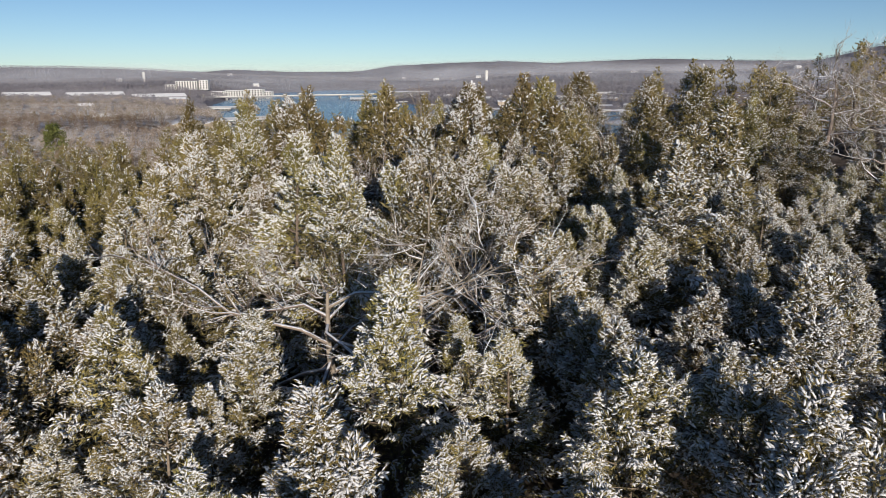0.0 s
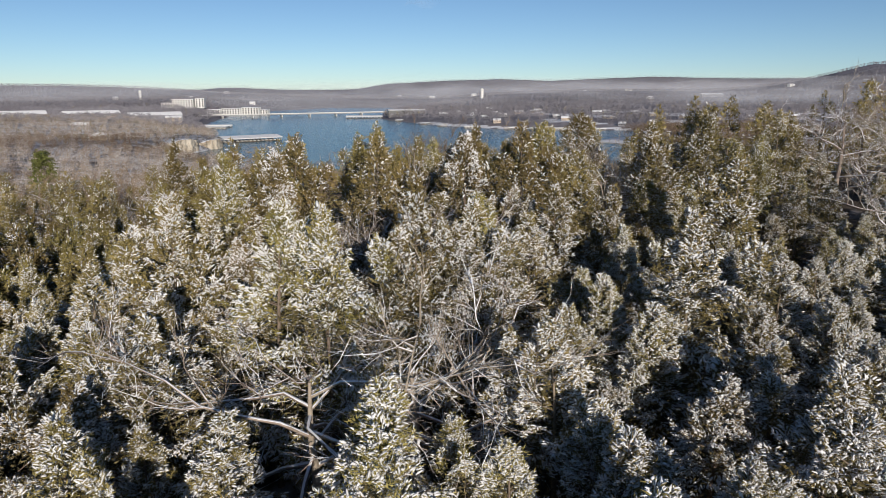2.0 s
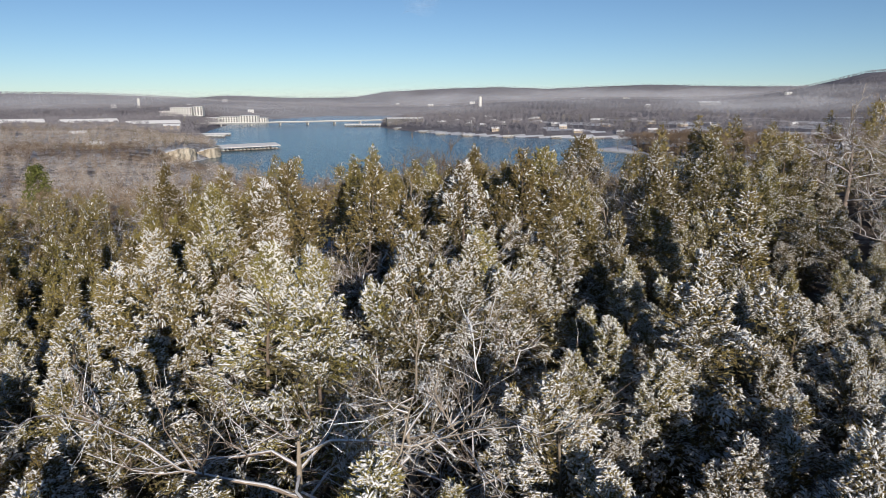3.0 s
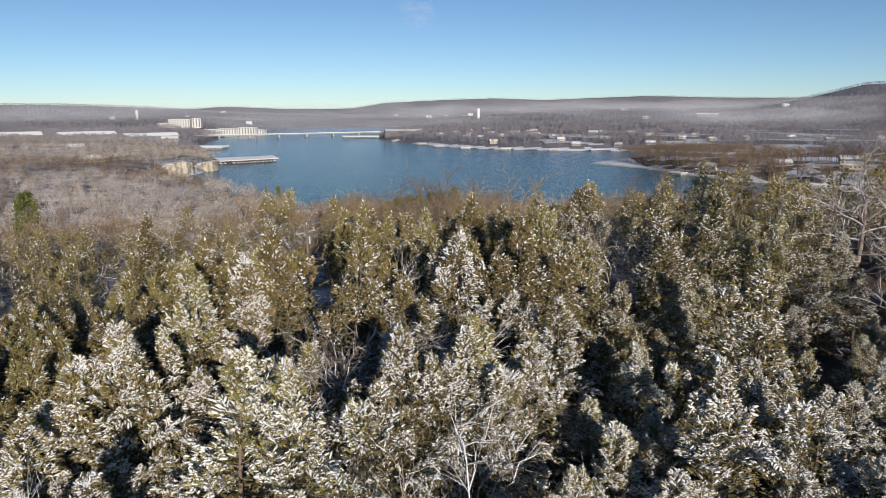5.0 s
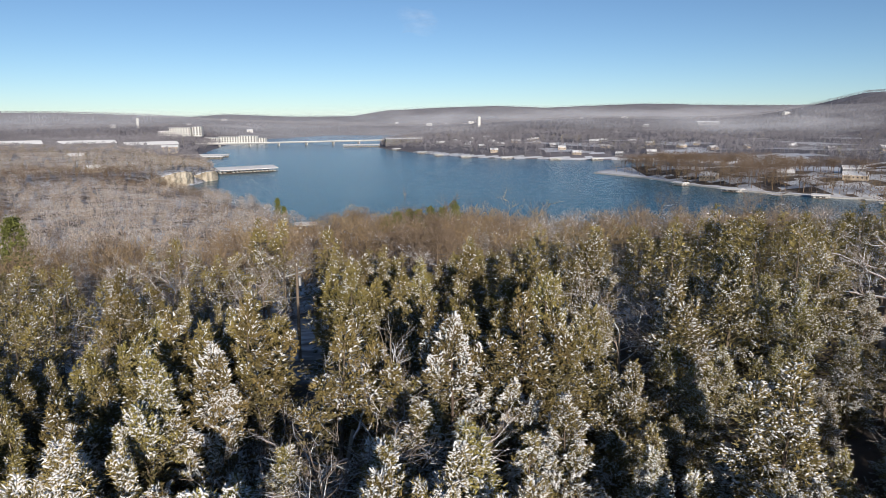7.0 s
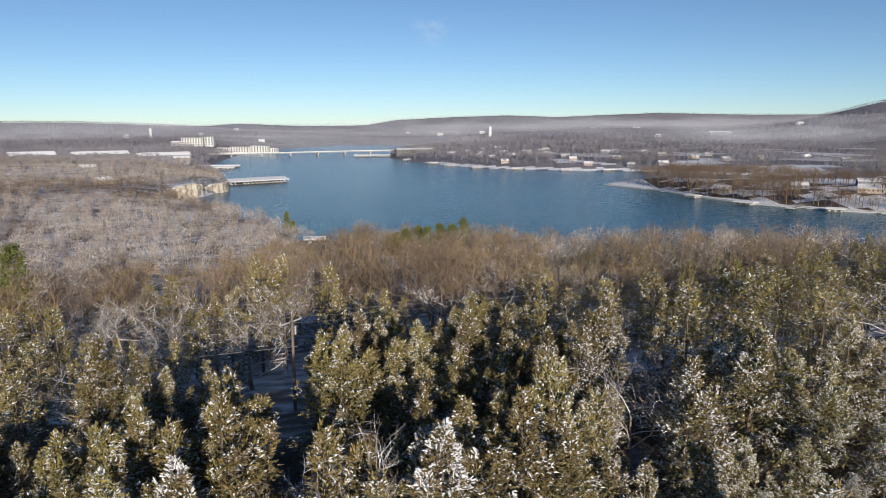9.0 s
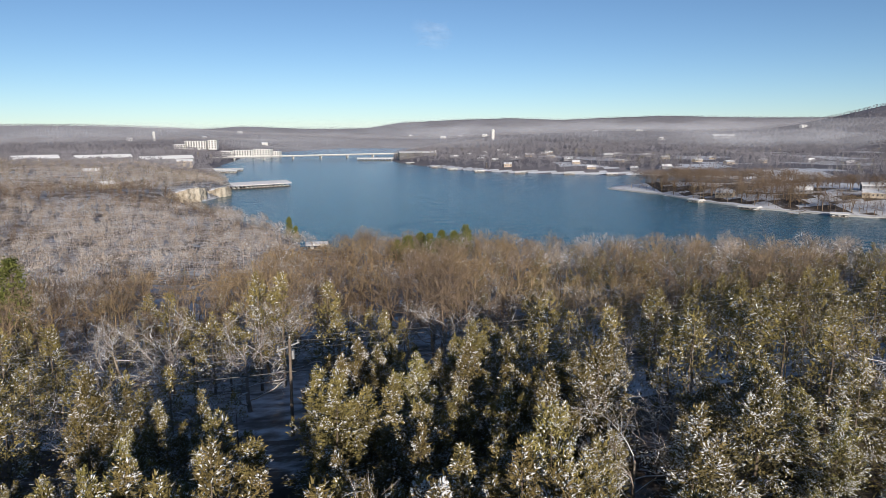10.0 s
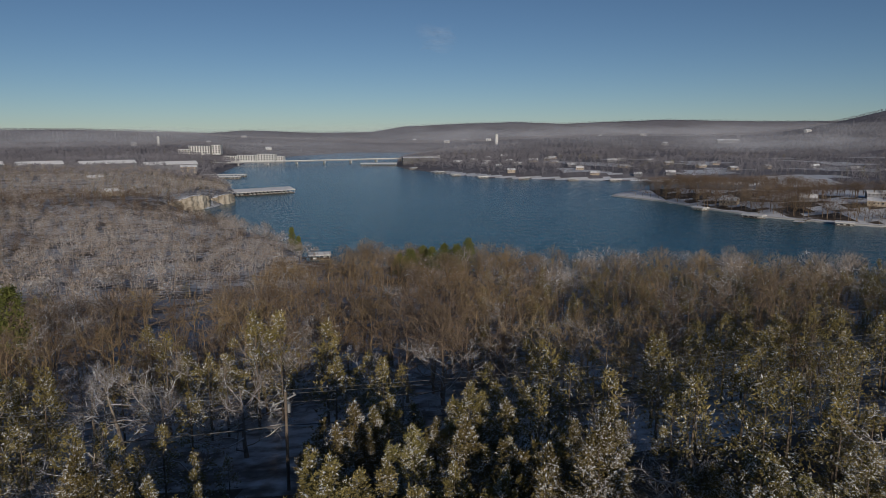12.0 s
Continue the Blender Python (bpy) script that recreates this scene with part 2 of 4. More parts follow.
def lawn(x, y):
    """Open snow: the point's shore strip, clearings on the far bank, a track on the near one."""
    sd = shore_distance(x, y)
    a = (x > -60) & (y > 1000) & (y < 1300) & (sd > 0) & (sd < 16 + 5 * waves(x, y, 30))
    b = (x > 180) & (y > 560) & (y < 1700) & (waves(x, y, 60, 1.0) > 0.25)
    c = (x > 345) & (y > 560) & (y < 700) & (waves(x, y, 30, 6.0) > -0.3)
    d = ((x + 116) / 20) ** 2 + ((y - 296) / 15) ** 2 < 1
    e = ((x + 186) / 24) ** 2 + ((y - 296) / 10) ** 2 < 1
    f = (x < -330) & (y > 950) & (y < 1300) & (waves(x, y, 45, 4.0) > 0.6)
    g = (x > -100) & (x < 1500) & (y > 1700) & (y < 2100) & (waves(x, y, 70, 9.0) > 0.75)
    return a | b | c | d | e | f | g


def ground_sheet():
    xs, ys = spread(-4600, 4600, 340, 0.0, 2.4), np.concatenate([np.linspace(-400, 20, 16)[:-1], 20 + 4960 * np.linspace(0, 1, 400) ** 2.1])
    gx, gy = np.meshgrid(xs, ys)
    v = np.stack([gx, gy, land(gx, gy)], -1).reshape(-1, 3)
    i = (np.arange(len(ys) - 1)[:, None] * len(xs) + np.arange(len(xs) - 1)).ravel()
    a, b, c, d = i, i + 1, i + 1 + len(xs), i + len(xs)
    me = mesh_of("ground", v, np.concatenate([np.stack([a, b, c], 1), np.stack([a, c, d], 1)]), [M_FLOOR, M_LAWN, M_HAZED_GROUND, M_SNOWFLOOR])
    c3 = (gx[:-1, :-1] + gx[1:, 1:]).ravel() / 2, (gy[:-1, :-1] + gy[1:, 1:]).ravel() / 2
    point = (c3[0] > 170) & (c3[0] < 700) & (c3[1] > 540) & (c3[1] < 900) & (waves(c3[0], c3[1], 17, 3.0) > 0.15)
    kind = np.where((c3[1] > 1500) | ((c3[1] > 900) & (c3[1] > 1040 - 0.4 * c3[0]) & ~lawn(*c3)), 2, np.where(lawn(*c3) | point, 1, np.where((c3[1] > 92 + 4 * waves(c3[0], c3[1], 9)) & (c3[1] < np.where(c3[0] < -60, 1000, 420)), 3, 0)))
    me.polygons.foreach_set("material_index", np.concatenate([kind, kind]).astype(np.int32))
    me.polygons.foreach_set("use_smooth", np.ones(len(me.polygons), bool))
    return tagged(new("ground", me), "snow dusted forest floor and wooded hills round a lake", "ground", kind="structure")


ground_sheet()
wv = [(x, y, 0.0) for x, y in ((-700, 250), (900, 250), (900, 2450), (-700, 2450))]
tagged(new("water", mesh_of("water", wv, [(0, 1, 2), (0, 2, 3)], M_WATER)), "rippled deep blue lake water under clear sky", "lake", kind="structure")


# ---- trees: templates as plain arrays (verts, tris, material index) ----
class Shape:
    def __init__(self):
        self.v, self.f, self.m, self.n = [], [], [], 0

    def add(self, verts, tris, mat=0):
        self.v.append(np.asarray(verts, float))
        self.f.append(np.asarray(tris, int) + self.n)
        self.m += [mat] * len(tris)
        self.n += len(verts)

    def arrays(self):
        return np.concatenate(self.v), np.concatenate(self.f), np.array(self.m)

    def stick(self, pts, radii, sides=3, mat=0):
        pts = [np.asarray(p, float) for p in pts]
        rings = []
        for i, p in enumerate(pts):
            d = pts[min(i + 1, len(pts) - 1)] - pts[max(i - 1, 0)]
            d = d / (np.linalg.norm(d) + 1e-9)
            s = np.cross(d, (0.3, 0.2, 1.0) if abs(d[2]) < 0.9 else (1, 0, 0))
            s /= np.linalg.norm(s)
            t = np.cross(d, s)
            rings += [p + radii[i] * (math.cos(a) * s + math.sin(a) * t) for a in np.arange(sides) * 2 * math.pi / sides]
        f = []
        for i in range(len(pts) - 1):
            for k in range(sides):
                a, b = i * sides + k, i * sides + (k + 1) % sides
                f += [(a, b, b + sides), (a, b + sides, a + sides)]
        self.add(rings, f, mat)


def unit(v):
    return v / (np.linalg.norm(v) + 1e-9)


def units(a):
    return a / (np.linalg.norm(a, axis=1, keepdims=True) + 1e-9)


def cedar_shape(rng, height=9.0, radius=2.6, branches=52, sprays=6, fingers=8, blades=4, snow=0.6, leaders=3, grain=1.0):
    """Trunk, foliage and snow shapes of a red cedar: branches that end in fans of feathered sprays, each spray a row of
    short drooping fingers of scale leaves, with lumps of snow lying along the fingers, over a brown inside of old
    twigs, darkened for inner shade."""
    trunk, leaf, cap = Shape(), Shape(), Shape()
    trunk.stick([(0, 0, -0.6), (0.05, 0, height * 0.3), (0.0, 0.06, height * 0.65), (0, 0, height * 0.95)], [0.14, 0.10, 0.05, 0.015], 6)
    tops = [(0.0, 0.0, height)] + [(rng.uniform(-1.5, 1.5), rng.uniform(-1.5, 1.5), height * rng.uniform(0.74, 0.95)) for _ in range(leaders)]
    lumps = rng.uniform(0.65, 1.2, 13)
    up = np.array([0, 0, 1.0])

    def skin(h, az, top):
        r = radius * lumps[int(az / (2 * math.pi) * 13) % 13] * (1 - h) ** 0.92 * min(1.0, 0.5 + 2.5 * h)
        return np.array([top[0] * min(1, 1.3 * h), top[1] * min(1, 1.3 * h), 0.06 * height + h * (top[2] - 0.06 * height)]), r

    # old brown needles and twigs inside, coloured darker to deepen the crown's inner shade
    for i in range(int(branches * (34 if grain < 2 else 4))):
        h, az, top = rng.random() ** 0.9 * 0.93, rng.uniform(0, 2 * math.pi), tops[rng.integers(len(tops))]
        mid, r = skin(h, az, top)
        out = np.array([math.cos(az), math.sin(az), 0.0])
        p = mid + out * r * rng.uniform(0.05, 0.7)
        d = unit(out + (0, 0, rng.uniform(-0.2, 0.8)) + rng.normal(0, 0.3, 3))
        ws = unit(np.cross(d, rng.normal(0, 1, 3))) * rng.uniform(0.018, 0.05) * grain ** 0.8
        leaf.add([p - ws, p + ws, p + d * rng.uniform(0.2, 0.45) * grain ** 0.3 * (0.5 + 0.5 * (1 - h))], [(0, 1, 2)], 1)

    B, D, W, L = [], [], [], []            # finger roots, ways, share of snow, lengths
    for i in range(branches + 2 * len(tops)):
        tip = i >= branches
        top = tops[(i - branches) % len(tops)] if tip else tops[0] if rng.random() < 0.45 else tops[rng.integers(len(tops))]
        h = rng.uniform(0.9, 0.98) if tip else 0.12 + 0.83 * rng.random() ** 0.75
        az = rng.uniform(0, 2 * math.pi)
        bared = 0.3 if rng.random() < 0.25 else 1.2
        reach = rng.uniform(0.78, 1.12)
        if not tip and grain < 1.3 and i % 2 == 0:
            mid, r = skin(h, az, top)
            e = mid + np.array([math.cos(az), math.sin(az), 0.25]) * r * reach
            trunk.stick([mid - (0, 0, 0.25), e], [0.035, 0.01], 3)
        for k in range(sprays):
            hh = float(np.clip(h + rng.normal(0, 0.022), 0.05, 0.985))
            aa = (az + rng.normal(0, 0.2 + 0.25 * h)) % (2 * math.pi)
            mid, r = skin(hh, aa, top)
            out = np.array([math.cos(aa), math.sin(aa), 0.0])
            length = rng.uniform(0.6, 1.15) * (0.7 + 0.3 * (1 - hh)) * grain ** 0.4
            steep = rng.uniform(-0.15, 0.55) + (4.2 * (hh - 0.52) if hh > 0.52 else 0) + (1.0 if rng.random() < 0.12 else 0)
            axis = unit(out + (0, 0, steep) + rng.normal(0, 0.22, 3))
            start = mid + out * r * reach * rng.uniform(0.6, 1.04) - axis * length * 0.55
            side = unit(np.cross(axis, up) + rng.normal(0, 0.3, 3))
            u = ((np.arange(fingers) + rng.random(fingers)) / fingers)[:, None]
            sign = np.where(np.arange(fingers) % 2, 1.0, -1.0)[:, None]
            sag = up * (-0.18 * length) * u * u
            fan = 0.42 * length * (1.02 - u) ** 0.8 * rng.random((fingers, 1)) ** 0.8
            B.append(start + axis * (length * u + 0.7 * fan) + sign * side * fan + sag - up * 0.3 * fan + rng.normal(0, 0.02, (fingers, 3)) * grain)
            D.append(units(axis * rng.uniform(0.6, 1.2, (fingers, 1)) + sign * side * rng.uniform(0.2, 0.9, (fingers, 1)) + rng.normal(0, 0.25, (fingers, 3)) - up * rng.uniform(-0.1, 0.5, (fingers, 1))))
            W.append(np.full(fingers, 0.92 if rng.random() < snow * bared * (1.1 - 0.2 * hh) else min(0.10, 0.3 * snow)))
            L.append(rng.uniform(0.10, 0.24, fingers) * (1.15 - 0.4 * u[:, 0]) * grain ** 0.7)
    B, D, W, L = np.concatenate(B), np.concatenate(D), np.concatenate(W), np.concatenate(L)
    n = len(B)
    S = units(np.cross(D, up) + rng.normal(0, 0.15, (n, 3)))
    U = np.cross(S, D)
    # scale leaves: narrow blades that fan out along each finger
    for k in range(blades):
        f = units(D + S * rng.normal(0, 0.55, (n, 1)) + U * rng.normal(-0.05, 0.5, (n, 1)))
        p = B + D * (L * rng.uniform(-0.2, 0.6, n))[:, None] - U * 0.015 + rng.normal(0, 0.018, (n, 3)) * grain
        w = units(np.cross(f, rng.normal(0, 1, (n, 3)) + U * 1.2)) * rng.uniform(0.014, 0.03, (n, 1)) * grain
        e = p + f * (L * rng.uniform(0.55, 1.0, n))[:, None]
        leaf.add(np.stack([p - w, p + w, e], 1).reshape(-1, 3), np.arange(n)[:, None] * 3 + np.array([0, 1, 2]))
    on = rng.random(n) < W
    n = int(on.sum())
    if n:
        b, d, s, q, l = B[on], D[on], S[on], U[on], L[on][:, None]
        wide, tall = rng.uniform(0.5, 1.0, (n, 1)) ** 1.5 * 0.052 * grain ** 0.5, rng.uniform(0.025, 0.05, (n, 1)) * grain ** 0.6
        b = b + q * 0.015
        mid = b + d * l * rng.uniform(0.35, 0.65, (n, 1)) + rng.normal(0, 0.008, (n, 3))
        if grain < 1.2:      # blunt, rounded lumps
            m1, m2 = b + d * l * rng.uniform(0.1, 0.3, (n, 1)), b + d * l * rng.uniform(0.65, 0.9, (n, 1)) - q * 0.012
            w2 = wide * rng.uniform(0.5, 1.0, (n, 1))
            pts = [b - d * 0.03, m1 - s * wide, m1 + q * tall, m1 + s * wide, m2 - s * w2, m2 + q * tall * 0.8, m2 + s * w2, b + d * l * 1.08 - q * 0.03]
            tri = [(0, 2, 1), (0, 3, 2), (0, 1, 3), (1, 2, 5), (1, 5, 4), (2, 3, 6), (2, 6, 5), (3, 1, 4), (3, 4, 6), (7, 4, 5), (7, 5, 6), (7, 6, 4)]
        else:
            pts = [b - d * 0.02, b + d * l * rng.uniform(0.8, 1.02, (n, 1)) - q * 0.02, mid - s * wide, mid + s * wide * rng.uniform(0.7, 1.1, (n, 1)), mid + q * tall, mid - q * tall * 0.35]
            tri = [(0, 4, 2), (0, 3, 4), (1, 2, 4), (1, 4, 3), (0, 2, 5), (0, 5, 3), (1, 5, 2), (1, 3, 5)]
            if grain > 1.5:
                pts, tri = pts[:5], tri[:4]
        k = len(pts)
        cap.add(np.stack(pts, 1).reshape(-1, 3), (np.arange(n)[:, None, None] * k + np.array(tri)).reshape(-1, 3))
    else:
        cap.add([(0, 0, 1), (0.02, 0, 1), (0, 0.02, 1.02)], [(0, 1, 2)])
    return trunk.arrays(), leaf.arrays(), cap.arrays()


def bare_shape(rng, height=11.0, limbs=10, branches=6, twigs=7, fine=3, spread_w=0.75, thick=1.0, twig_w=0.012, start=0.25, flat=0.0, top=0.8):
    """A leafless broad-leaved tree, four orders of branches: a list of shapes, the trunk first, then each limb with its twigs."""
    trunk = Shape()
    lean = rng.normal(0, 0.05, 2)
    axis = [np.array([lean[0] * z + 0.1 * math.sin(z), lean[1] * z + 0.1 * math.cos(z * 0.8), z]) for z in np.linspace(-0.6, height * top, 5)]
    trunk.stick(axis, [0.20 * thick, 0.16 * thick, 0.12 * thick, 0.08 * thick, 0.04 * thick], 6)
    made = [trunk.arrays()]

    def sweep(p, d, length, r, steps, wob, lift):
        pts, rad = [p], [r]
        for i in range(steps):
            d = unit(d + rng.normal(0, wob, 3) + (0, 0, lift))
            p = p + d * length / steps
            pts.append(p), rad.append(r * (1 - 0.8 * (i + 1) / steps))
        return pts, rad, d

    def sliver(s, p, d, length, w):
        side = unit(np.cross(d, rng.normal(0, 1, 3)))
        mid = p + d * length * 0.5 + rng.normal(0, 0.06, 3) * length
        s.add([p - side * w, p + side * w, mid + side * w * 0.6, mid - side * w * 0.6, p + d * length], [(0, 1, 2), (0, 2, 3), (3, 2, 4)])

    for i in range(limbs):
        s = Shape()
        k = start + (0.95 - start) * (i + rng.random()) / limbs
        j = min(3, int(k * 4))
        p = axis[j] + (axis[j + 1] - axis[j]) * (k * 4 - j)
        az = i * 2.4 + rng.uniform(-0.5, 0.5)
        up = 0.25 + 0.9 * k - flat
        d = unit(np.array([math.cos(az), math.sin(az), up]))
        pts, rad, dd = sweep(p, d, height * (0.62 - 0.30 * k) * rng.uniform(0.8, 1.15) * spread_w * 1.25, 0.085 * thick * (1.1 - 0.6 * k), 6, 0.34, 0.07 - 0.10 * flat)
        s.stick(pts, rad, 4)
        for b in range(branches):
            u = rng.uniform(0.25, 1.0) * 5.999
            q = int(u)
            pb = pts[q] + (pts[q + 1] - pts[q]) * (u - q)
            db = unit(unit(pts[q + 1] - pts[q]) + rng.normal(0, 0.55, 3) + (0, 0, 0.25))
            bp, br, _ = sweep(pb, db, height * 0.2 * rng.uniform(0.6, 1.2), 0.028 * thick, 3, 0.45, 0.04)
            s.stick(bp, br, 3)
            for t in range(twigs):
                v = rng.uniform(0.15, 1.0) * 2.999
                w = int(v)
                pt = bp[w] + (bp[w + 1] - bp[w]) * (v - w)
                dt = unit(unit(bp[w + 1] - bp[w]) + rng.normal(0, 0.5, 3) + (0, 0, 0.25))
                lt = height * rng.uniform(0.07, 0.14)
                sliver(s, pt, dt, lt, twig_w * 1.3)
                for _ in range(fine):
                    sliver(s, pt + dt * lt * rng.uniform(0.2, 0.9), unit(dt + rng.normal(0, 0.5, 3) + (0, 0, 0.2)), lt * rng.uniform(0.4, 0.8), twig_w * 0.8)
        made.append(s.arrays())
    return made


def bare_thing(arrays, m, mat, label, group):
    t = thing("bare_tree", m, label, "tree", group)
    for i, arr in enumerate(arrays):
        part("limb" if i else "trunk", mesh_of("limb" if i else "trunk", arr[0], arr[1], mat), mat, t)
    return t


def brush_shape(rng, height=9.0, blades=46, width=0.16, limbs=5, middle=0.64, trunk=0.2, reach=0.2):
    """A far leafless tree: trunk, a few limbs and a rounded, open crown of many thin twigs."""
    s = Shape()
    s.stick([(0, 0, -0.5), (0, 0, height * 0.5)], [trunk, trunk * 0.6], 3)
    wide, tall = rng.uniform(0.28, 0.40) * height, rng.uniform(0.28, 0.36) * height
    mid = np.array([0, 0, height * middle])
    for _ in range(limbs):
        d = unit(rng.normal(0, 1, 3) * (1, 1, 0.4) + (0, 0, 0.5))
        s.stick([(0, 0, height * rng.uniform(0.25, 0.5)), mid + d * (wide * 0.35, wide * 0.35, tall * 0.35), mid + d * (wide, wide, tall)], [0.10, 0.07, 0.02], 3)
    for _ in range(blades):
        d = unit(rng.normal(0, 1, 3) + (0, 0, 0.35))
        k = rng.random() ** 0.4
        p = mid + d * (wide, wide, tall) * k * 0.9
        e = p + unit(d * 0.8 + rng.normal(0, 0.55, 3) + (0, 0, 0.35)) * height * rng.uniform(0.4, 1.0) * reach
        side = unit(np.cross(e - p, rng.normal(0, 1, 3))) * width * rng.uniform(0.5, 1.3)
        s.add([p - side, p + side, e], [(0, 1, 2)])
    return s.arrays()


def scatter(name, shapes, places, mats, label, category, rng):
    """Joins many copies of a few shapes into one mesh. places: rows of x, y, z, scale."""
    V, F, I, n = [], [], [], 0
    places = np.asarray(places, float)
    pick, turn = rng.integers(len(shapes), size=len(places)), rng.uniform(0, 6.283, len(places))
    for k, (v, f, m) in enumerate(shapes):
        p, a = places[pick == k], turn[pick == k]
        if not len(p):
            continue
        c, s = np.cos(a)[:, None], np.sin(a)[:, None]
        sc = p[:, 3:4]
        wide = sc * rng.uniform(0.85, 1.15, (len(p), 1))
        x = (v[None, :, 0] * c - v[None, :, 1] * s) * wide + p[:, 0:1]
        y = (v[None, :, 0] * s + v[None, :, 1] * c) * wide + p[:, 1:2]
        z = v[None, :, 2] * sc + p[:, 2:3]
        V.append(np.stack([x, y, z], -1).reshape(-1, 3))
        F.append((f[None] + (np.arange(len(p)) * len(v))[:, None, None]).reshape(-1, 3) + n)
        I.append(np.tile(m, len(p)))
        n += len(p) * len(v)
    me = mesh_of(name, np.concatenate(V), np.concatenate(F), mats, np.concatenate(I))
    return tagged(new(name, me), label, category, kind="stuff")


def joined(*arrays):
    """One shape out of several, with the material index of each its order."""
    s = Shape()
    for i, (v, f, m) in enumerate(arrays):
        s.v.append(v), s.f.append(f + s.n)
        s.m += [3 if q and i == 1 else i for q in m]
        s.n += len(v)
    return s.arrays()


def jitter(rng, x0, x1, y0, y1, step):
    gx, gy = np.meshgrid(np.arange(x0, x1, step), np.arange(y0, y1, step))
    p = np.stack([gx.ravel(), gy.ravel()], 1)
    return p + rng.uniform(-0.42, 0.42, p.shape) * step


rng = np.random.default_rng(7)
CEDARS, CEDARS_FAR = [], []
for k in range(12):
    if k < 6:
        arrays = cedar_shape(rng, 9.0, rng.uniform(2.9, 3.6), 58, 6, 18, 3, (0.42, 0.54, 0.64, 0.72, 0.80, 0.88)[k], 2 + k % 3, 1.0)
    else:
        arrays = cedar_shape(rng, 9.0, rng.uniform(2.8, 3.5), 48, 6, 10, 3, (0.10, 0.24, 0.40, 0.54, 0.68, 0.80)[k - 6], 2 + k % 3, 1.4)
    master = thing("cedar_tree", Matrix.Translation((0, -60 - 6 * k, float(land(0.0, -60.0 - 6 * k)))),
                   ("olive green red cedar with a little snow on its tips" if k in (6, 7, 8) else "snow laden olive green red cedar on the wooded slope"), "tree", "cedars on the slope")
    for nm, arr, mat, lb in zip(("trunk", "crown", "snow"), arrays, (M_BARK, M_CEDAR, M_CRUST), ("", "", "white snow lying on the sprays")):
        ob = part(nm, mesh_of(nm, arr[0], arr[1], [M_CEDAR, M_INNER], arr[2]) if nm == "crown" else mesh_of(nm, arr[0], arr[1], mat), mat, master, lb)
        if nm == "snow":
            ob.data.polygons.foreach_set("use_smooth", np.ones(len(ob.data.polygons), bool))
        if nm != "trunk":
            tagged(ob, kind="stuff")
    (CEDARS if k < 6 else CEDARS_FAR).append(master)
TINY_CEDARS = [joined(*cedar_shape(rng, 9.0, 3.2, 10, 2, 3, 2, 0.3, 1, 4.5)) for _ in range(4)]
SMALL_CEDARS = [joined(*cedar_shape(rng, 9.0, 3.0, 26, 4, 5, 2, 0.12, 2, 2.5)) for _ in range(5)]
BARE, MID_BARE, LABEL_BARE = [], [], "leafless grey brown tree with snow along its limbs"
for k in range(4):
    m = Matrix.Translation((20, -60 - 8 * k, float(land(20.0, -60.0 - 8 * k))))
    BARE.append(bare_thing(bare_shape(rng, 9.5, 13, 9, 7, 2, spread_w=1.2, thick=1.4, twig_w=0.009, start=0.16, flat=0.42), m, M_BARE, LABEL_BARE, "leafless trees on the slope"))
SPREADING = []
for k in range(2):
    m = Matrix.Translation((30, -60 - 8 * k, float(land(30.0, -60.0 - 8 * k))))
    SPREADING.append(bare_thing(bare_shape(rng, 12.0, 11, 10, 7, 2, spread_w=1.35, thick=1.55, twig_w=0.011, start=0.58, flat=0.78, top=0.60), m, M_BARE,
                                "wide spreading leafless tree with snow lining its branches", "leafless trees on the slope"))
WOOD_TREES = [bare_shape(rng, 12.0, 11, 6, 6, 2, spread_w=0.95, thick=1.1, twig_w=0.018, start=0.28, flat=0.2) for _ in range(5)]
for k, arr in enumerate(WOOD_TREES):
    m = Matrix.Translation((40, -60 - 8 * k, float(land(40.0, -60.0 - 8 * k))))
    MID_BARE.append(bare_thing(arr, m, M_TWIGS if k % 2 else M_BRUSH, "tall brown leafless tree in the wood by the lake", "leafless trees by the lake"))
WOOD_SHAPES = [joined(*bare_shape(rng, 12.0, 8, 5, 4, 1, spread_w=0.95, thick=1.1, twig_w=0.026, start=0.3, flat=0.2)) for _ in range(4)]
WOOD_SHAPES = [(v, f, m * 0) for v, f, m in WOOD_SHAPES]
THICKET = [brush_shape(rng, 12.0, 250, 0.042, 6) for _ in range(6)]
BRUSH = [brush_shape(rng, 8.0, 68, 0.10, 2, 0.45, 0.07) for _ in range(6)]
FAR_BRUSH = [brush_shape(rng, 9.0, 34, 0.36, 0) for _ in range(5)]

# tips of single cedars on the slope: x, y, z
TIPS = [(7.5, 28.7, 54.1), (-3.0, 30.0, 53.1), (7.5, 31.4, 53.3), (5.0, 32.2, 53.2), (-8.2, 33.1, 52.0), (-7.5, 34.6, 51.1), (8.6, 34.9, 52.2),
        (5.0, 35.1, 53.0), (-1.6, 35.4, 54.6), (-10.7, 36.2, 53.1), (11.1, 36.7, 54.4), (-6.7, 37.1, 52.6), (5.2, 37.2, 52.9), (0.4, 37.8, 52.0),
        (13.7, 38.0, 53.1), (3.9, 39.4, 54.7), (9.0, 39.5, 52.8), (-10.2, 40.4, 54.3), (-15.8, 41.8, 53.0), (-10.0, 42.1, 54.5), (2.5, 42.7, 52.6),
        (8.0, 43.7, 53.9), (-4.3, 43.9, 57.5), (9.9, 44.8, 57.1), (5.3, 44.8, 53.5), (-6.9, 45.3, 57.4), (-11.4, 45.8, 53.9), (-14.9, 46.2, 54.8)]
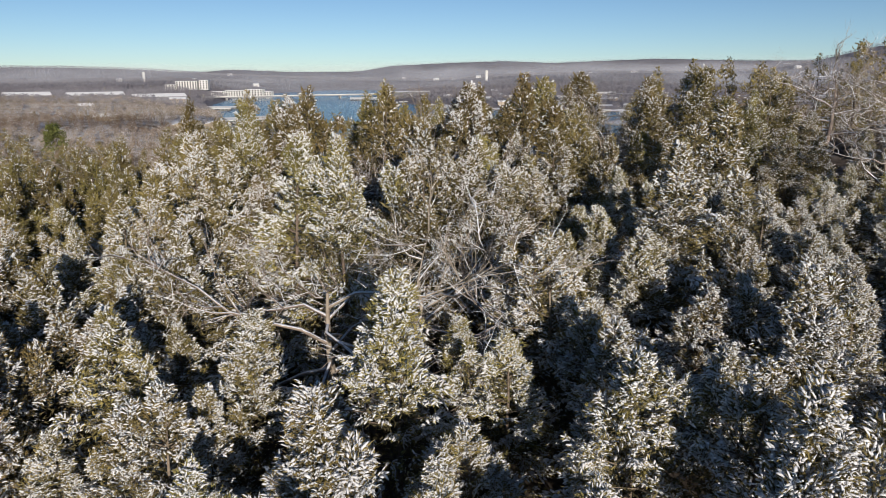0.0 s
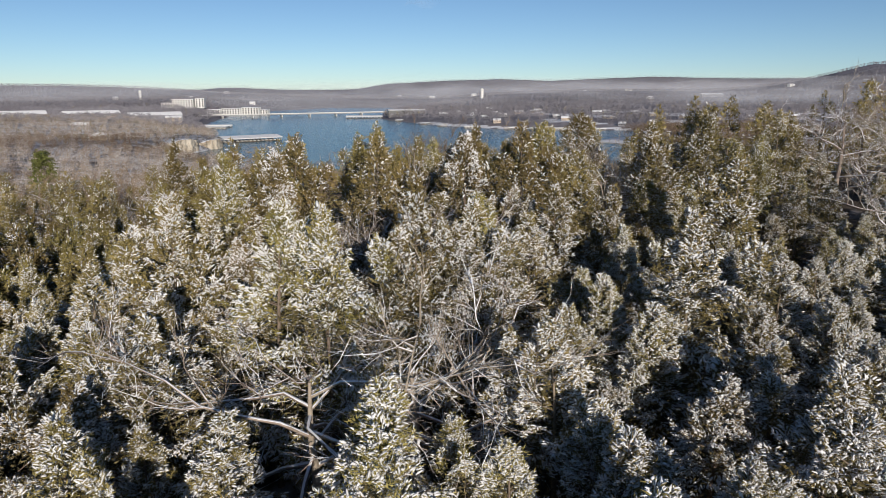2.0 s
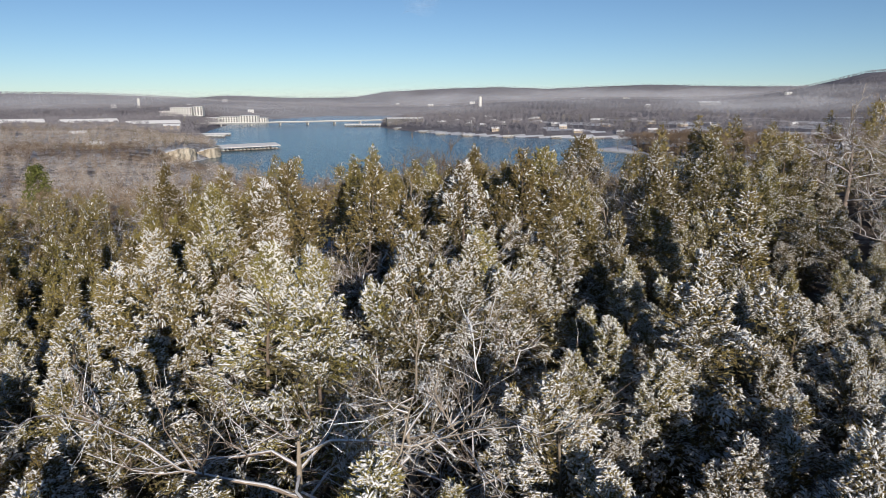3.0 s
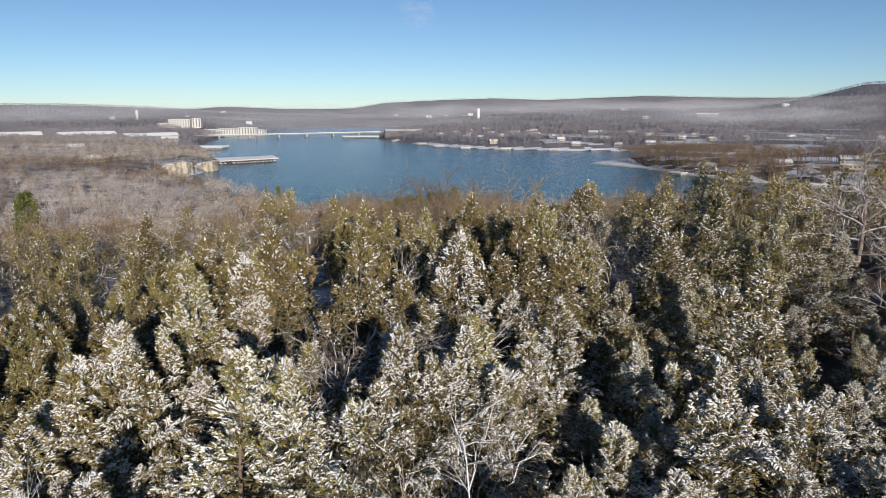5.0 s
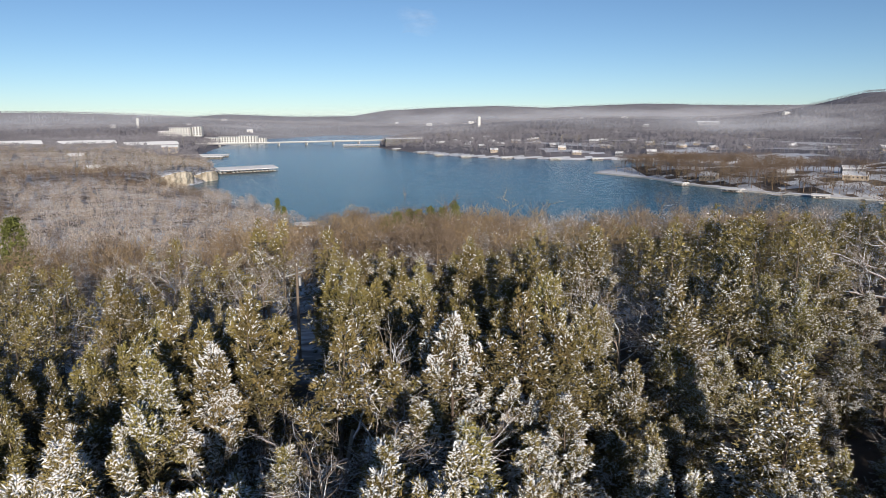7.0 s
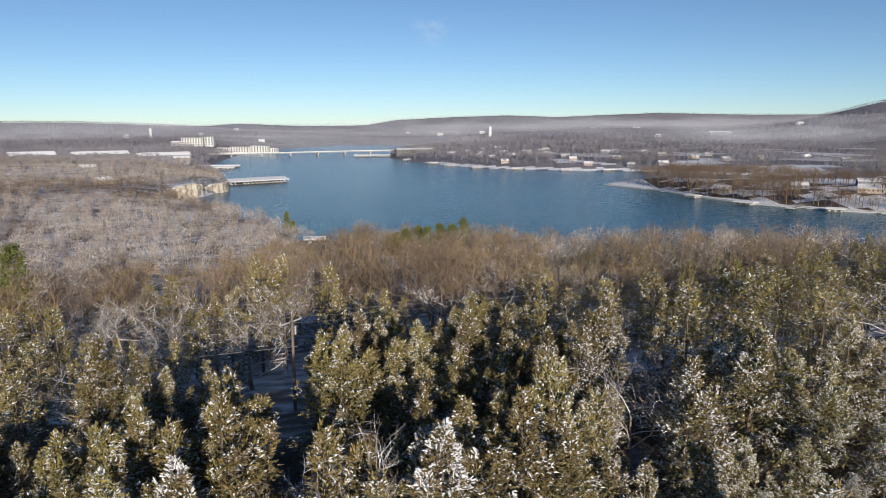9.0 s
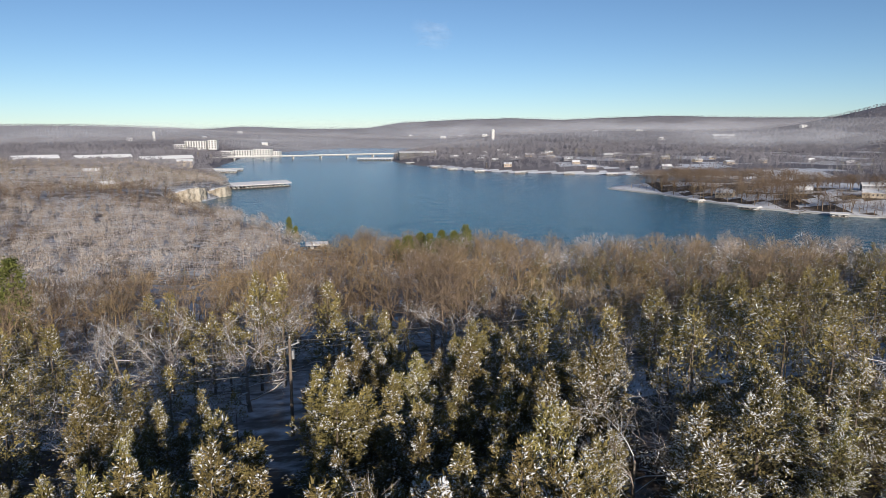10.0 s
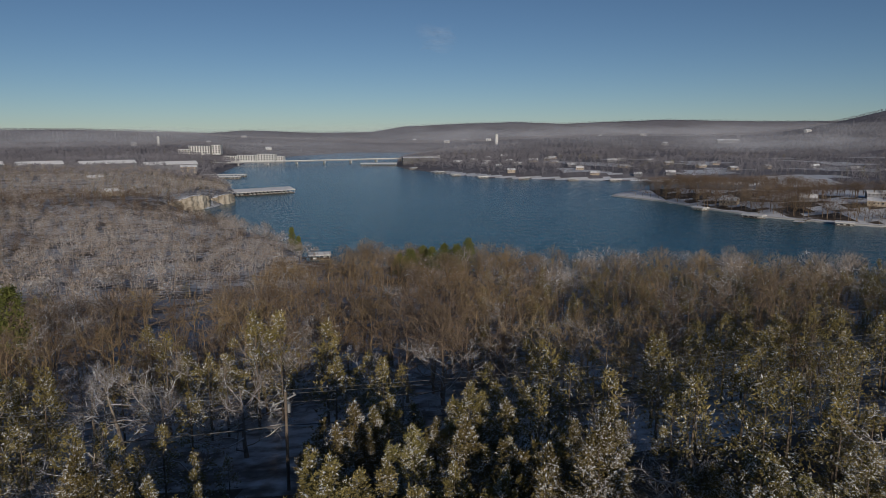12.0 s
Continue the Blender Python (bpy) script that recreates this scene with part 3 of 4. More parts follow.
TIPS += [(6.8, 46.6, 54.3), (-1.0, 46.8, 57.7), (14.1, 46.9, 55.0), (1.1, 47.3, 56.3), (-12.0, 48.8, 57.3), (-0.9, 48.8, 57.2), (1.1, 49.0, 56.8),
         (-14.2, 49.2, 55.9), (2.2, 51.1, 57.1), (-4.3, 51.2, 54.6), (9.4, 53.0, 55.1), (-5.3, 53.1, 55.3), (-14.1, 53.4, 56.1), (6.2, 53.8, 57.0),
         (-0.4, 54.0, 56.8), (15.0, 54.2, 58.9), (-18.9, 54.3, 53.8), (-10.8, 54.7, 59.4), (-8.8, 55.3, 59.6), (-4.1, 56.9, 59.8), (10.5, 57.0, 54.2),
         (1.3, 57.2, 60.1), (16.3, 57.7, 53.5), (-15.3, 58.6, 55.8), (4.8, 58.9, 60.5), (-10.3, 59.0, 58.3), (-12.0, 59.5, 59.2), (-8.7, 60.2, 59.7)]
TIPS += [(3.7, 61.0, 57.2), (-14.3, 61.2, 56.9), (-3.5, 62.1, 56.6), (2.3, 62.6, 58.0), (18.6, 62.7, 55.9), (23.1, 62.7, 54.3), (25.5, 63.4, 54.9),
         (8.7, 63.6, 58.7), (-10.5, 63.6, 57.0), (13.5, 63.8, 60.2), (24.0, 64.1, 55.2), (6.9, 64.3, 60.5), (-10.1, 65.8, 58.3), (38.0, 66.0, 61.5),
         (21.4, 66.0, 59.3), (10.2, 66.2, 57.0), (-15.4, 66.8, 56.3), (15.0, 67.4, 56.2), (18.6, 68.5, 60.5), (24.4, 69.3, 60.2), (-4.6, 69.3, 59.2),
         (7.4, 69.7, 58.3), (5.3, 70.9, 58.0), (-2.3, 71.1, 58.3), (-27.9, 71.8, 52.3), (10.9, 72.0, 60.2), (7.9, 72.8, 58.4), (-6.0, 73.0, 58.3)]
TIPS += [(-21.2, 73.1, 57.8), (-19.7, 74.6, 54.9), (-17.4, 74.7, 55.1), (34.0, 75.0, 62.5), (26.0, 75.1, 60.7), (28.1, 75.3, 60.0), (2.9, 76.0, 58.9),
         (9.0, 76.1, 58.0), (-28.2, 76.5, 54.2), (26.8, 77.0, 60.4), (-0.1, 77.2, 57.7), (-28.7, 78.1, 53.4), (12.3, 78.4, 59.2), (24.6, 78.6, 61.1),
         (23.0, 78.8, 60.5), (18.7, 79.4, 60.3), (36.3, 79.6, 61.9), (33.1, 79.7, 61.5), (40.0, 80.0, 64.5), (-22.0, 81.1, 54.9), (22.7, 81.5, 61.0),
         (19.8, 82.9, 59.1), (6.4, 83.4, 57.1), (-26.4, 83.4, 54.7), (3.4, 83.8, 58.0), (13.9, 84.6, 59.0), (8.8, 85.2, 57.4), (-21.5, 87.7, 53.1)]
TIPS += [(46.0, 88.0, 65.0), (21.6, 89.1, 58.4), (4.8, 95.4, 55.2), (11.3, 97.1, 57.0), (30.6, 97.3, 57.0), (21.6, 98.0, 56.7), (11.0, 104.5, 53.2),
         (-33.0, 117.0, 52.5), (-22.0, 117.5, 55.0), (-13.5, 118.5, 53.4), (-19.5, 119.5, 54.6), (-25.3, 127.3, 52.0), (10.5, 128.0, 45.2), (-14.6, 128.5, 48.6),
         (-59.4, 129.8, 44.8), (7.5, 140.0, 46.9), (-45.4, 140.0, 46.5)]
SPREAD_SPOTS = [(-4.3, 40.6, 1.0, 20), (-1.0, 42.0, 0.92, 160)]
BARE_SPOTS = [(-27.0, 101.0, 1.1), (-20.0, 105.0, 1.0), (-34.0, 107.0, 1.15), (-7.0, 112.0, 0.95), (-46.0, 103.0, 1.0), (-7.5, 54.0, 0.9), (-4.5, 54.5, 1.15), (-1.0, 55.0, 1.0), (11.6, 66.3, 0.85), (30.0, 71.0, 0.95), (34.0, 70.0, 0.9), (27.0, 58.0, 0.8), (14.5, 82.0, 0.65),
              (-18.0, 68.0, 0.75), (-26.0, 84.0, 0.8), (-6.5, 58.0, 0.7), (-40.0, 112.0, 1.0), (-34.0, 118.0, 0.95), (-48.0, 116.0, 0.9), (-20.0, 122.0, 1.1),
              (-63.0, 142.0, 1.25), (-30.0, 150.0, 1.2), (12.0, 158.0, 1.2), (-22.0, 137.0, 1.3), (45.0, 165.0, 1.2), (-75.0, 175.0, 1.3), (-8.0, 200.0, 1.3),
              (30.0, 215.0, 1.3), (62.0, 190.0, 1.2), (-105.0, 408.0, 1.4), (-55.0, 260.0, 1.4), (1.0, 116.0, 1.0), (9.0, 118.0, 0.9), (16.0, 76.0, 0.6), (33.0, 140.0, 1.1), (20.0, 128.0, 1.0)]
taken = [(x, y) for x, y, _ in TIPS]


def clear_of(p, others, gap):
    return all((p[0] - a) ** 2 + (p[1] - b) ** 2 > gap * gap for a, b in others)


def on_land(rows):
    """Sets rows of x, y, scale on the ground."""
    a = np.array(rows, float)
    return np.column_stack([a[:, 0], a[:, 1], land(a[:, 0], a[:, 1]) - 0.1, a[:, 2]])


tips = np.array(TIPS)


def canopy(x, y):
    """Height of the tree tops round a place, from the tips near it."""
    w = 1.0 / ((tips[:, 0] - x) ** 2 + (tips[:, 1] - y) ** 2 + 4.0) ** 1.5
    return float((w * tips[:, 2]).sum() / w.sum())


placed = [(x, y, float(np.clip((z - 0.4 - (0.6 if 53 < y < 67 and z > 58.5 else 0) - g) / 9.0, 0.6, 1.7))) for (x, y, z), g in zip(TIPS, land(tips[:, 0], tips[:, 1]))]
spots = [(a, b) for a, b, _ in BARE_SPOTS]
wide_spots = [(a, b) for a, b, _, _ in SPREAD_SPOTS]
for x, y in jitter(rng, -75, 95, 21, 116, 3.0):
    if abs(x) > 18 + 0.62 * y or not clear_of((x, y), taken, 1.9) or not clear_of((x, y), spots, 2.2) or not clear_of((x, y), wide_spots, 5.6):
        continue
    if y < 30 and abs(x) > 4:
        continue
    if (86 < y + 0.12 * x < 116 and rng.random() < 0.82) or (y > 66 and rng.random() < 0.35):
        continue
    if 60 < y < 112 and abs(x + 0.22 * (y - 33)) < 3.2:
        continue
    placed.append((x, y, float(np.clip((canopy(x, y) - rng.uniform(1.2, 3.6) - float(land(x, y))) / 9.0, 0.45, 1.2))))
placed.sort(key=lambda p: abs(p[0]) * 0.8 + abs(p[1] - 52))
rows = on_land(placed)
for i, (x, y, z, s) in enumerate(rows[:360]):
    near = y + 0.3 * abs(x) < 58
    frosty = np.clip(0.57 + 0.014 * x - 0.019 * (y - 42) + (0.5 if x > 18 and y > 84 else 0.22 if x > 10 and y > 46 else 0), -0.15, 1) + rng.normal(0, 0.14)
    source = (CEDARS if near else CEDARS_FAR)[int(np.clip(frosty * 6, 0, 5))]
    t = copy_thing(source, pose(x, y, z, rng.uniform(-3, 3), rng.uniform(-3, 3), rng.uniform(0, 360)))
    w = min(s, 0.75 + 0.35 * s)
    t.scale = (w * rng.uniform(0.9, 1.15), w * rng.uniform(0.9, 1.15), s)
for x, y, s, turn in SPREAD_SPOTS:
    copy_thing(SPREADING[turn % 3 % 2], pose(x, y, float(land(x, y)) - 0.1, 0, 0, turn)).scale = (s, s, s)
extra = jitter(rng, -130, 190, 100, 350, 5.8)
extra = extra[(rng.random(len(extra)) < np.clip(0.3 + 0.016 * extra[:, 0], 0.07, 0.9) * np.clip((330 - extra[:, 1]) / 110, 0.2, 1)) & (shore_distance(extra[:, 0], extra[:, 1]) > 8) & (extra[:, 1] + 0.12 * extra[:, 0] > 113)]
rest = np.concatenate([rows[360:], on_land([(x, y, rng.uniform(0.6, 1.1)) for x, y in extra])])
scatter("cedar_wood", SMALL_CEDARS, rest, [M_BARK, M_CEDAR, M_SNOW, M_INNER], "more snow dusted cedars among the leafless trees", "trees", rng)
for i, (x, y, z, s) in enumerate(on_land(BARE_SPOTS)):
    copy_thing(BARE[i % 4], pose(x, y, z, 0, 0, rng.uniform(0, 360))).scale = (s, s, s)

# leafless woods between the power line and the shore
mid = jitter(rng, -260, 330, 104, 420, 7.6)
ok = (shore_distance(mid[:, 0], mid[:, 1]) > 3) & (np.abs(mid[:, 0]) < 60 + 0.72 * mid[:, 1]) & (mid[:, 1] + 0.12 * mid[:, 0] > 116)
ok &= ((mid[:, 0] > -70) | (mid[:, 1] < 225)) & ((np.abs(mid[:, 0] + 70) > 17) | (mid[:, 1] < 335))
ok &= (waves(mid[:, 0], mid[:, 1], 26, 8.0) > -0.55) & ((mid[:, 0] < 12) | (mid[:, 1] > 270) | (rng.random(len(mid)) < 0.5))
mid = on_land([(x, y, rng.uniform(0.6, 1.25)) for x, y in mid[ok]])
mid = mid[np.argsort(mid[:, 1] + 0.4 * np.abs(mid[:, 0]))]
for i, (x, y, z, s) in enumerate(mid[:64]):
    copy_thing(MID_BARE[i % 5], pose(x, y, z, 0, 0, rng.uniform(0, 360))).scale = (s, s, s)
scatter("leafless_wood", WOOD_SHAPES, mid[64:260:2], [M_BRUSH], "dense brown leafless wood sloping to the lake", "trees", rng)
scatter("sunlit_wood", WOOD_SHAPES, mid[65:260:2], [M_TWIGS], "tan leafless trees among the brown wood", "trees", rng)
late = mid[260:]
dusted = rng.random(len(late)) < np.clip((late[:, 0] + 30) / 180, 0.06, 0.5)
tan = ~dusted & (rng.random(len(late)) < 0.6)
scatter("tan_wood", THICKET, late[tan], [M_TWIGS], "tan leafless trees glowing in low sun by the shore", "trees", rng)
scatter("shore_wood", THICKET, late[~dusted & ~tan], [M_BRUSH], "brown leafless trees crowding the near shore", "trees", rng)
scatter("dusted_wood", THICKET, late[dusted], [M_FROST], "snow dusted leafless trees near the shore", "trees", rng)


def woods(name, x0, x1, y0, y1, step, shapes, mat, label, low, high, keep):
    p = jitter(rng, x0, x1, y0, y1, step)
    d = shore_distance(p[:, 0], p[:, 1])
    ok = (d > 6) & keep(p[:, 0], p[:, 1]) & (np.abs(p[:, 0]) < 80 + 0.80 * p[:, 1]) & ~lawn(p[:, 0], p[:, 1])
    p = p[ok]
    rows = np.column_stack([p, land(p[:, 0], p[:, 1]), rng.uniform(low, high, len(p))])
    return scatter(name, shapes, rows, mat, label, "trees", rng)


FROSTED = [brush_shape(rng, 10.0, 150, 0.085, 3, 0.55, 0.10, 0.12) for _ in range(6)]
CLUMPS = [brush_shape(rng, 10.0, 70, 0.14, 2, 0.55, 0.10, 0.13) for _ in range(5)]
woods("frosted_wood", -420, -60, 225, 570, 8.0, FROSTED, [M_FROST], "frosted grey leafless wood on the low shore", 0.8, 1.45,
      lambda x, y: (x < -70) & ((y > 340) | (x < -95)) & (waves(x, y, 33, 5.5) < 0.62))
# brown snowless trees; beyond y 560 their darker tone stands for the hollow's shade
woods("brown_wood", -520, -80, 230, 690, 9.0, FROSTED, [M_BRUSH], "brown leafless trees behind the cliff, their darker colour standing for the hollow's shade", 0.8, 1.15,
      lambda x, y: (x < -80) & ((waves(x, y, 33, 5.5) > 0.5) | (y > 560)))
woods("bluff_wood", -760, -220, 600, 1040, 9.2, CLUMPS, [M_FROST], "frosted trees crowding the bluff above the cliff", 0.8, 1.25, lambda x, y: (y > 660) | (x < -330))
woods("bluff_cedars", -640, -225, 640, 1040, 13.0, TINY_CEDARS, [M_BARK, M_CEDAR, M_SNOW, M_INNER], "dark cedars with snow on the bluff", 0.8, 1.2, lambda x, y: waves(x, y, 60, 2.5) > -0.1)
woods("point_wood", 170, 640, 560, 900, 9.5, THICKET, [M_BRUSH], "brown leafless trees on the low point", 1.1, 1.55, lambda x, y: (waves(x, y, 40, 2.0) > -0.45) & (x < 430))
woods("far_shore_wood", -1250, 1350, 900, 2000, 11.5, FAR_BRUSH, [M_HAZED_WOOD], "leafless woods covering the far hills, distance haze put into their grey", 0.8, 1.4, lambda x, y: (y > 1000) | (x < -300) | (x > 420))
woods("hillside_wood", -2100, 2200, 1990, 3000, 15.5, FAR_BRUSH, [M_HAZED_WOOD], "leafless woods on the middle hills, distance haze put into their grey", 0.7, 1.0, lambda x, y: y > 0)
woods("hilltop_wood", -3600, 3600, 3000, 4650, 30.0, FAR_BRUSH, [M_HAZED_WOOD], "distant woods along the skyline ridges, haze put into their grey", 0.7, 1.1, lambda x, y: y > 0)
woods("far_cedars", -700, 900, 850, 1700, 26.0, TINY_CEDARS, [M_BARK, M_CEDAR, M_SNOW, M_INNER], "dark cedars dotted over the far banks", 0.9, 1.5,
      lambda x, y: (waves(x, y, 90, 5.0) > 0.35) & (y > 1080 - 0.4 * x))


# ---- the point's shore: snowy strip behind a low stone wall ----
EDGE = NEAR_SHORE[20:]
edge_pts = []
for (ax, ay), (bx, by) in zip(EDGE, EDGE[1:]):
    for k in np.linspace(0, 1, 14)[:-1]:
        edge_pts.append((ax + (bx - ax) * k, ay + (by - ay) * k))
edge_pts = np.array(edge_pts)
tang = np.gradient(edge_pts, axis=0)
inland = np.stack([tang[:, 1], -tang[:, 0]], 1) / np.hypot(tang[:, 0], tang[:, 1])[:, None]
strip_v, strip_f = [], []
for i, (p, q) in enumerate(zip(edge_pts, inland)):
    wide = 5.5 + 2.0 * math.sin(i * 0.37) + 1.2 * math.sin(i * 1.3)
    for k in range(4):
        x, y = p + q * (0.4 + wide * k / 3)
        strip_v.append((x, y, max(1.15, float(land(x, y)) + 0.25)))
    if i:
        for k in range(3):
            a = (i - 1) * 4 + k
            strip_f += [(a, a + 1, a + 5), (a, a + 5, a + 4)]
tagged(new("snowy_bank", mesh_of("snowy_bank", strip_v, strip_f, M_LAWN)), "snow covered grass strip along the point", "ground", kind="structure")
wall_v, wall_f = [], []
for i, (p, q) in enumerate(zip(edge_pts, inland)):
    h = 1.1 + 0.12 * math.sin(i * 2.1)
    for off, z in ((-0.9, -1.0), (-0.6, 0.5), (-0.2, h), (0.6, h)):
        x, y = p + q * (off + 0.15 * math.sin(i * 1.7 + z))
        wall_v.append((x, y, z))
    if i:
        for k in range(3):
            a = (i - 1) * 4 + k
            wall_f += [(a, a + 1, a + 5), (a, a + 5, a + 4)]
tagged(new("seawall", mesh_of("seawall", wall_v, wall_f, M_CONCRETE)), "low grey stone wall along the water", "wall", kind="structure")


for i in range(6, len(edge_pts) - 3, 2):
    x, y = edge_pts[i] + inland[i] * rng.uniform(3, 13)
    s = rng.uniform(0.95, 1.4)
    t = copy_thing(MID_BARE[i % 5], pose(x, y, max(1.2, float(land(x, y))), 0, 0, rng.uniform(0, 360)))
    t.scale = (s, s, s)
    tagged(t, "tall leafless tree on the snowy bank of the point", group="trees along the point")


# ---- mist and distance haze over the far hills, as translucent sheets ----
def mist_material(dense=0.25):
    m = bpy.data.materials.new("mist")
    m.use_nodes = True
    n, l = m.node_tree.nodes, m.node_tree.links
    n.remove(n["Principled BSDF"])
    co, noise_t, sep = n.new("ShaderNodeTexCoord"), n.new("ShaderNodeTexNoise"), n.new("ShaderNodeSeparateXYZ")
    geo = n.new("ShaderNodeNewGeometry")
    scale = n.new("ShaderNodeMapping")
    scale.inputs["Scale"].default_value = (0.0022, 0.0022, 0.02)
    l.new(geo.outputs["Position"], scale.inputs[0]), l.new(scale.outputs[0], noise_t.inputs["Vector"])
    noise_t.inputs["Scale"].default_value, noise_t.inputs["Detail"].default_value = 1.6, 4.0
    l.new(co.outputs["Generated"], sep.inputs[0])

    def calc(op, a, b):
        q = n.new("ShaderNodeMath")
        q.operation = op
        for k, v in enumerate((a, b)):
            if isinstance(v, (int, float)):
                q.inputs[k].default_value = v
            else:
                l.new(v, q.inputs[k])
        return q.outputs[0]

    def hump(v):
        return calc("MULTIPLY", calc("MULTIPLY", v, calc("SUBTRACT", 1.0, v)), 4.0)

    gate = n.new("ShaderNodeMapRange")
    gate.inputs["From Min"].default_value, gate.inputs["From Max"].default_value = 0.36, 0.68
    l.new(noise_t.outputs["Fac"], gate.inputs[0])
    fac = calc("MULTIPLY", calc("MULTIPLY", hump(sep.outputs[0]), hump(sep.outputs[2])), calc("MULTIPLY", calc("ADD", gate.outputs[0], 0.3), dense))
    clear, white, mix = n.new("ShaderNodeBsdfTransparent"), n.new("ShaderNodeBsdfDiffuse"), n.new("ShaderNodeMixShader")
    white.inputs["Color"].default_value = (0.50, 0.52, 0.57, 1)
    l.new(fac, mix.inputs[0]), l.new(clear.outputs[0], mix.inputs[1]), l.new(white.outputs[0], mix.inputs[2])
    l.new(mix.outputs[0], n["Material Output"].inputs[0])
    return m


M_MIST_HAZE, M_CLOUD = mist_material(), mist_material(0.13)
# upright see-through sheets, added for mist wisps and for haze in the air
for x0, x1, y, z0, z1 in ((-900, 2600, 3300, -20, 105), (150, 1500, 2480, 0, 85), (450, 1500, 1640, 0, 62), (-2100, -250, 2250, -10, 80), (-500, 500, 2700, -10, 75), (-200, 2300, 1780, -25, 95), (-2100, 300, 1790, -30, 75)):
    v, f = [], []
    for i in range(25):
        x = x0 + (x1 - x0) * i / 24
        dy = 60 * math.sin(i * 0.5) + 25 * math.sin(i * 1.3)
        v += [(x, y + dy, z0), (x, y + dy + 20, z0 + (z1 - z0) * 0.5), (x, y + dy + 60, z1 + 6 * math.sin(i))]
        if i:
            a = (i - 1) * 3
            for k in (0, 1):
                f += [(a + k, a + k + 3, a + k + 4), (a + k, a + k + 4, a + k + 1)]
    tagged(new("mist_haze_sheet", mesh_of("mist_haze_sheet", v, f, M_MIST_HAZE)), "translucent sheet standing in for mist and distance haze over the far hills", "mist", kind="stuff")


def wisp(x, y, z, w, h):
    v, f = [], []
    for i in range(9):
        for k in range(7):
            a, b = i / 8 - 0.5, k / 6 - 0.5
            v.append((x + w * a + 25 * math.sin(k), y + 30 * math.sin(i * 1.1 + k), z + h * b + 18 * math.sin(i * 0.9)))
            if i and k:
                q = (i - 1) * 7 + k - 1
                f += [(q, q + 7, q + 8), (q, q + 8, q + 1)]
    tagged(new("cloud", mesh_of("cloud", v, f, M_CLOUD)), "small faint wisp of cloud in the clear sky", "cloud", kind="stuff")


wisp(-90, 4300, 590, 210, 150)


# ---- pines by the shore ----
def pine(x, y, height, width, label):
    t = thing("pine_tree", Matrix.Translation((x, y, float(land(x, y)))), label, "tree")
    trunk, leaf = Shape(), Shape()
    trunk.stick([(0, 0, -0.5), (0.1, 0, height * 0.5), (0, 0, height * 0.96)], [0.24, 0.16, 0.04], 6)
    for _ in range(170):
        h = 0.15 + 0.82 * rng.random() ** 0.8
        az, r = rng.uniform(0, 6.283), width * (1.06 - h) ** 0.7 * rng.uniform(0.25, 1.1)
        p = np.array([math.cos(az) * r, math.sin(az) * r, height * h])
        trunk.stick([(0, 0, height * h - 0.5), p], [0.05, 0.015], 3)
        for _ in range(14):
            d = unit(rng.normal(0, 1, 3) + (0, 0, 0.5))
            side = unit(np.cross(d, rng.normal(0, 1, 3))) * 0.16
            q = p + rng.normal(0, 0.35, 3)
            leaf.add([q - side, q + side, q + d * rng.uniform(0.4, 0.8)], [(0, 1, 2)])
    for nm, sh, mat in (("trunk", trunk, M_BARK), ("crown", leaf, M_PINE)):
        arr = sh.arrays()
        ob = part(nm, mesh_of(nm, arr[0], arr[1], mat), mat, t)
        if nm == "crown":
            tagged(ob, kind="stuff")
    return t


for x, y, h, w in ((-15, 322, 13, 5.0), (-10, 327, 14, 5.5), (-6, 320, 14, 5.5), (-1, 325, 15, 6.0), (4, 321, 15, 6.0), (-20, 324, 11, 4.5), (9, 326, 17, 6.0)):
    pine(x, y, h, w, "bright green pine standing among leafless trees by the shore")
pine(-73, 150, 18, 5.0, "green pine rising over the brown wood")
pine(-96, 463, 15, 3.2, "slim dark pine beside the boat dock")
pine(-91, 458, 11, 2.6, "slim dark pine beside the boat dock")


# ---- power line ----
def utility_pole(x, y):
    g = float(land(x, y))
    t = thing("utility_pole", pose(x, y, g, 0, 0, 62), "weathered wooden utility pole with one crossarm", "pole", "poles of the power line")
    part("pole", tube(bmesh.new(), (0, 0, -1.0), (0, 0, 9.3), 0.17, 0.12, 10), M_WOOD, t)
    # wooden arm in a paler material than the pole, for the sun on it
    arm = part("crossarm", boxes((-1.5, 0.12, 8.45, 1.5, 0.24, 8.58), bevel=0.01), M_CONCRETE, t, "wooden crossarm in pale grey, sunlight put into its colour")
    for s in (-1, 1):
        part("brace", tube(bmesh.new(), (0, 0.18, 7.8), (s * 0.7, 0.18, 8.45), 0.02, 0.02, 6), M_METAL, arm)
    for p in ((-1.35, 0.18, 8.58), (1.35, 0.18, 8.58), (0, 0, 9.3)):
        ins = bmesh.new()
        for z, r in ((0.05, 0.03), (0.12, 0.06), (0.19, 0.045)):
            tube(ins, (p[0], p[1], p[2] + z - 0.05), (p[0], p[1], p[2] + z + 0.03), r, r * 0.8, 8)
        part("insulator", ins, M_WHITE, arm, "white glazed insulator")
    can = tube(bmesh.new(), (0.38, 0, 7.3), (0.38, 0, 8.1), 0.2, 0.2, 12)
    tube(can, (0.38, 0, 8.1), (0.38, 0, 8.16), 0.21, 0.12, 12)
    part("transformer", can, M_METAL, t, "grey transformer can")
    return t


POLES = [(-82.0, 87.5), (-12.6, 93.0), (58.0, 99.0)]
for p in POLES:
    utility_pole(*p)


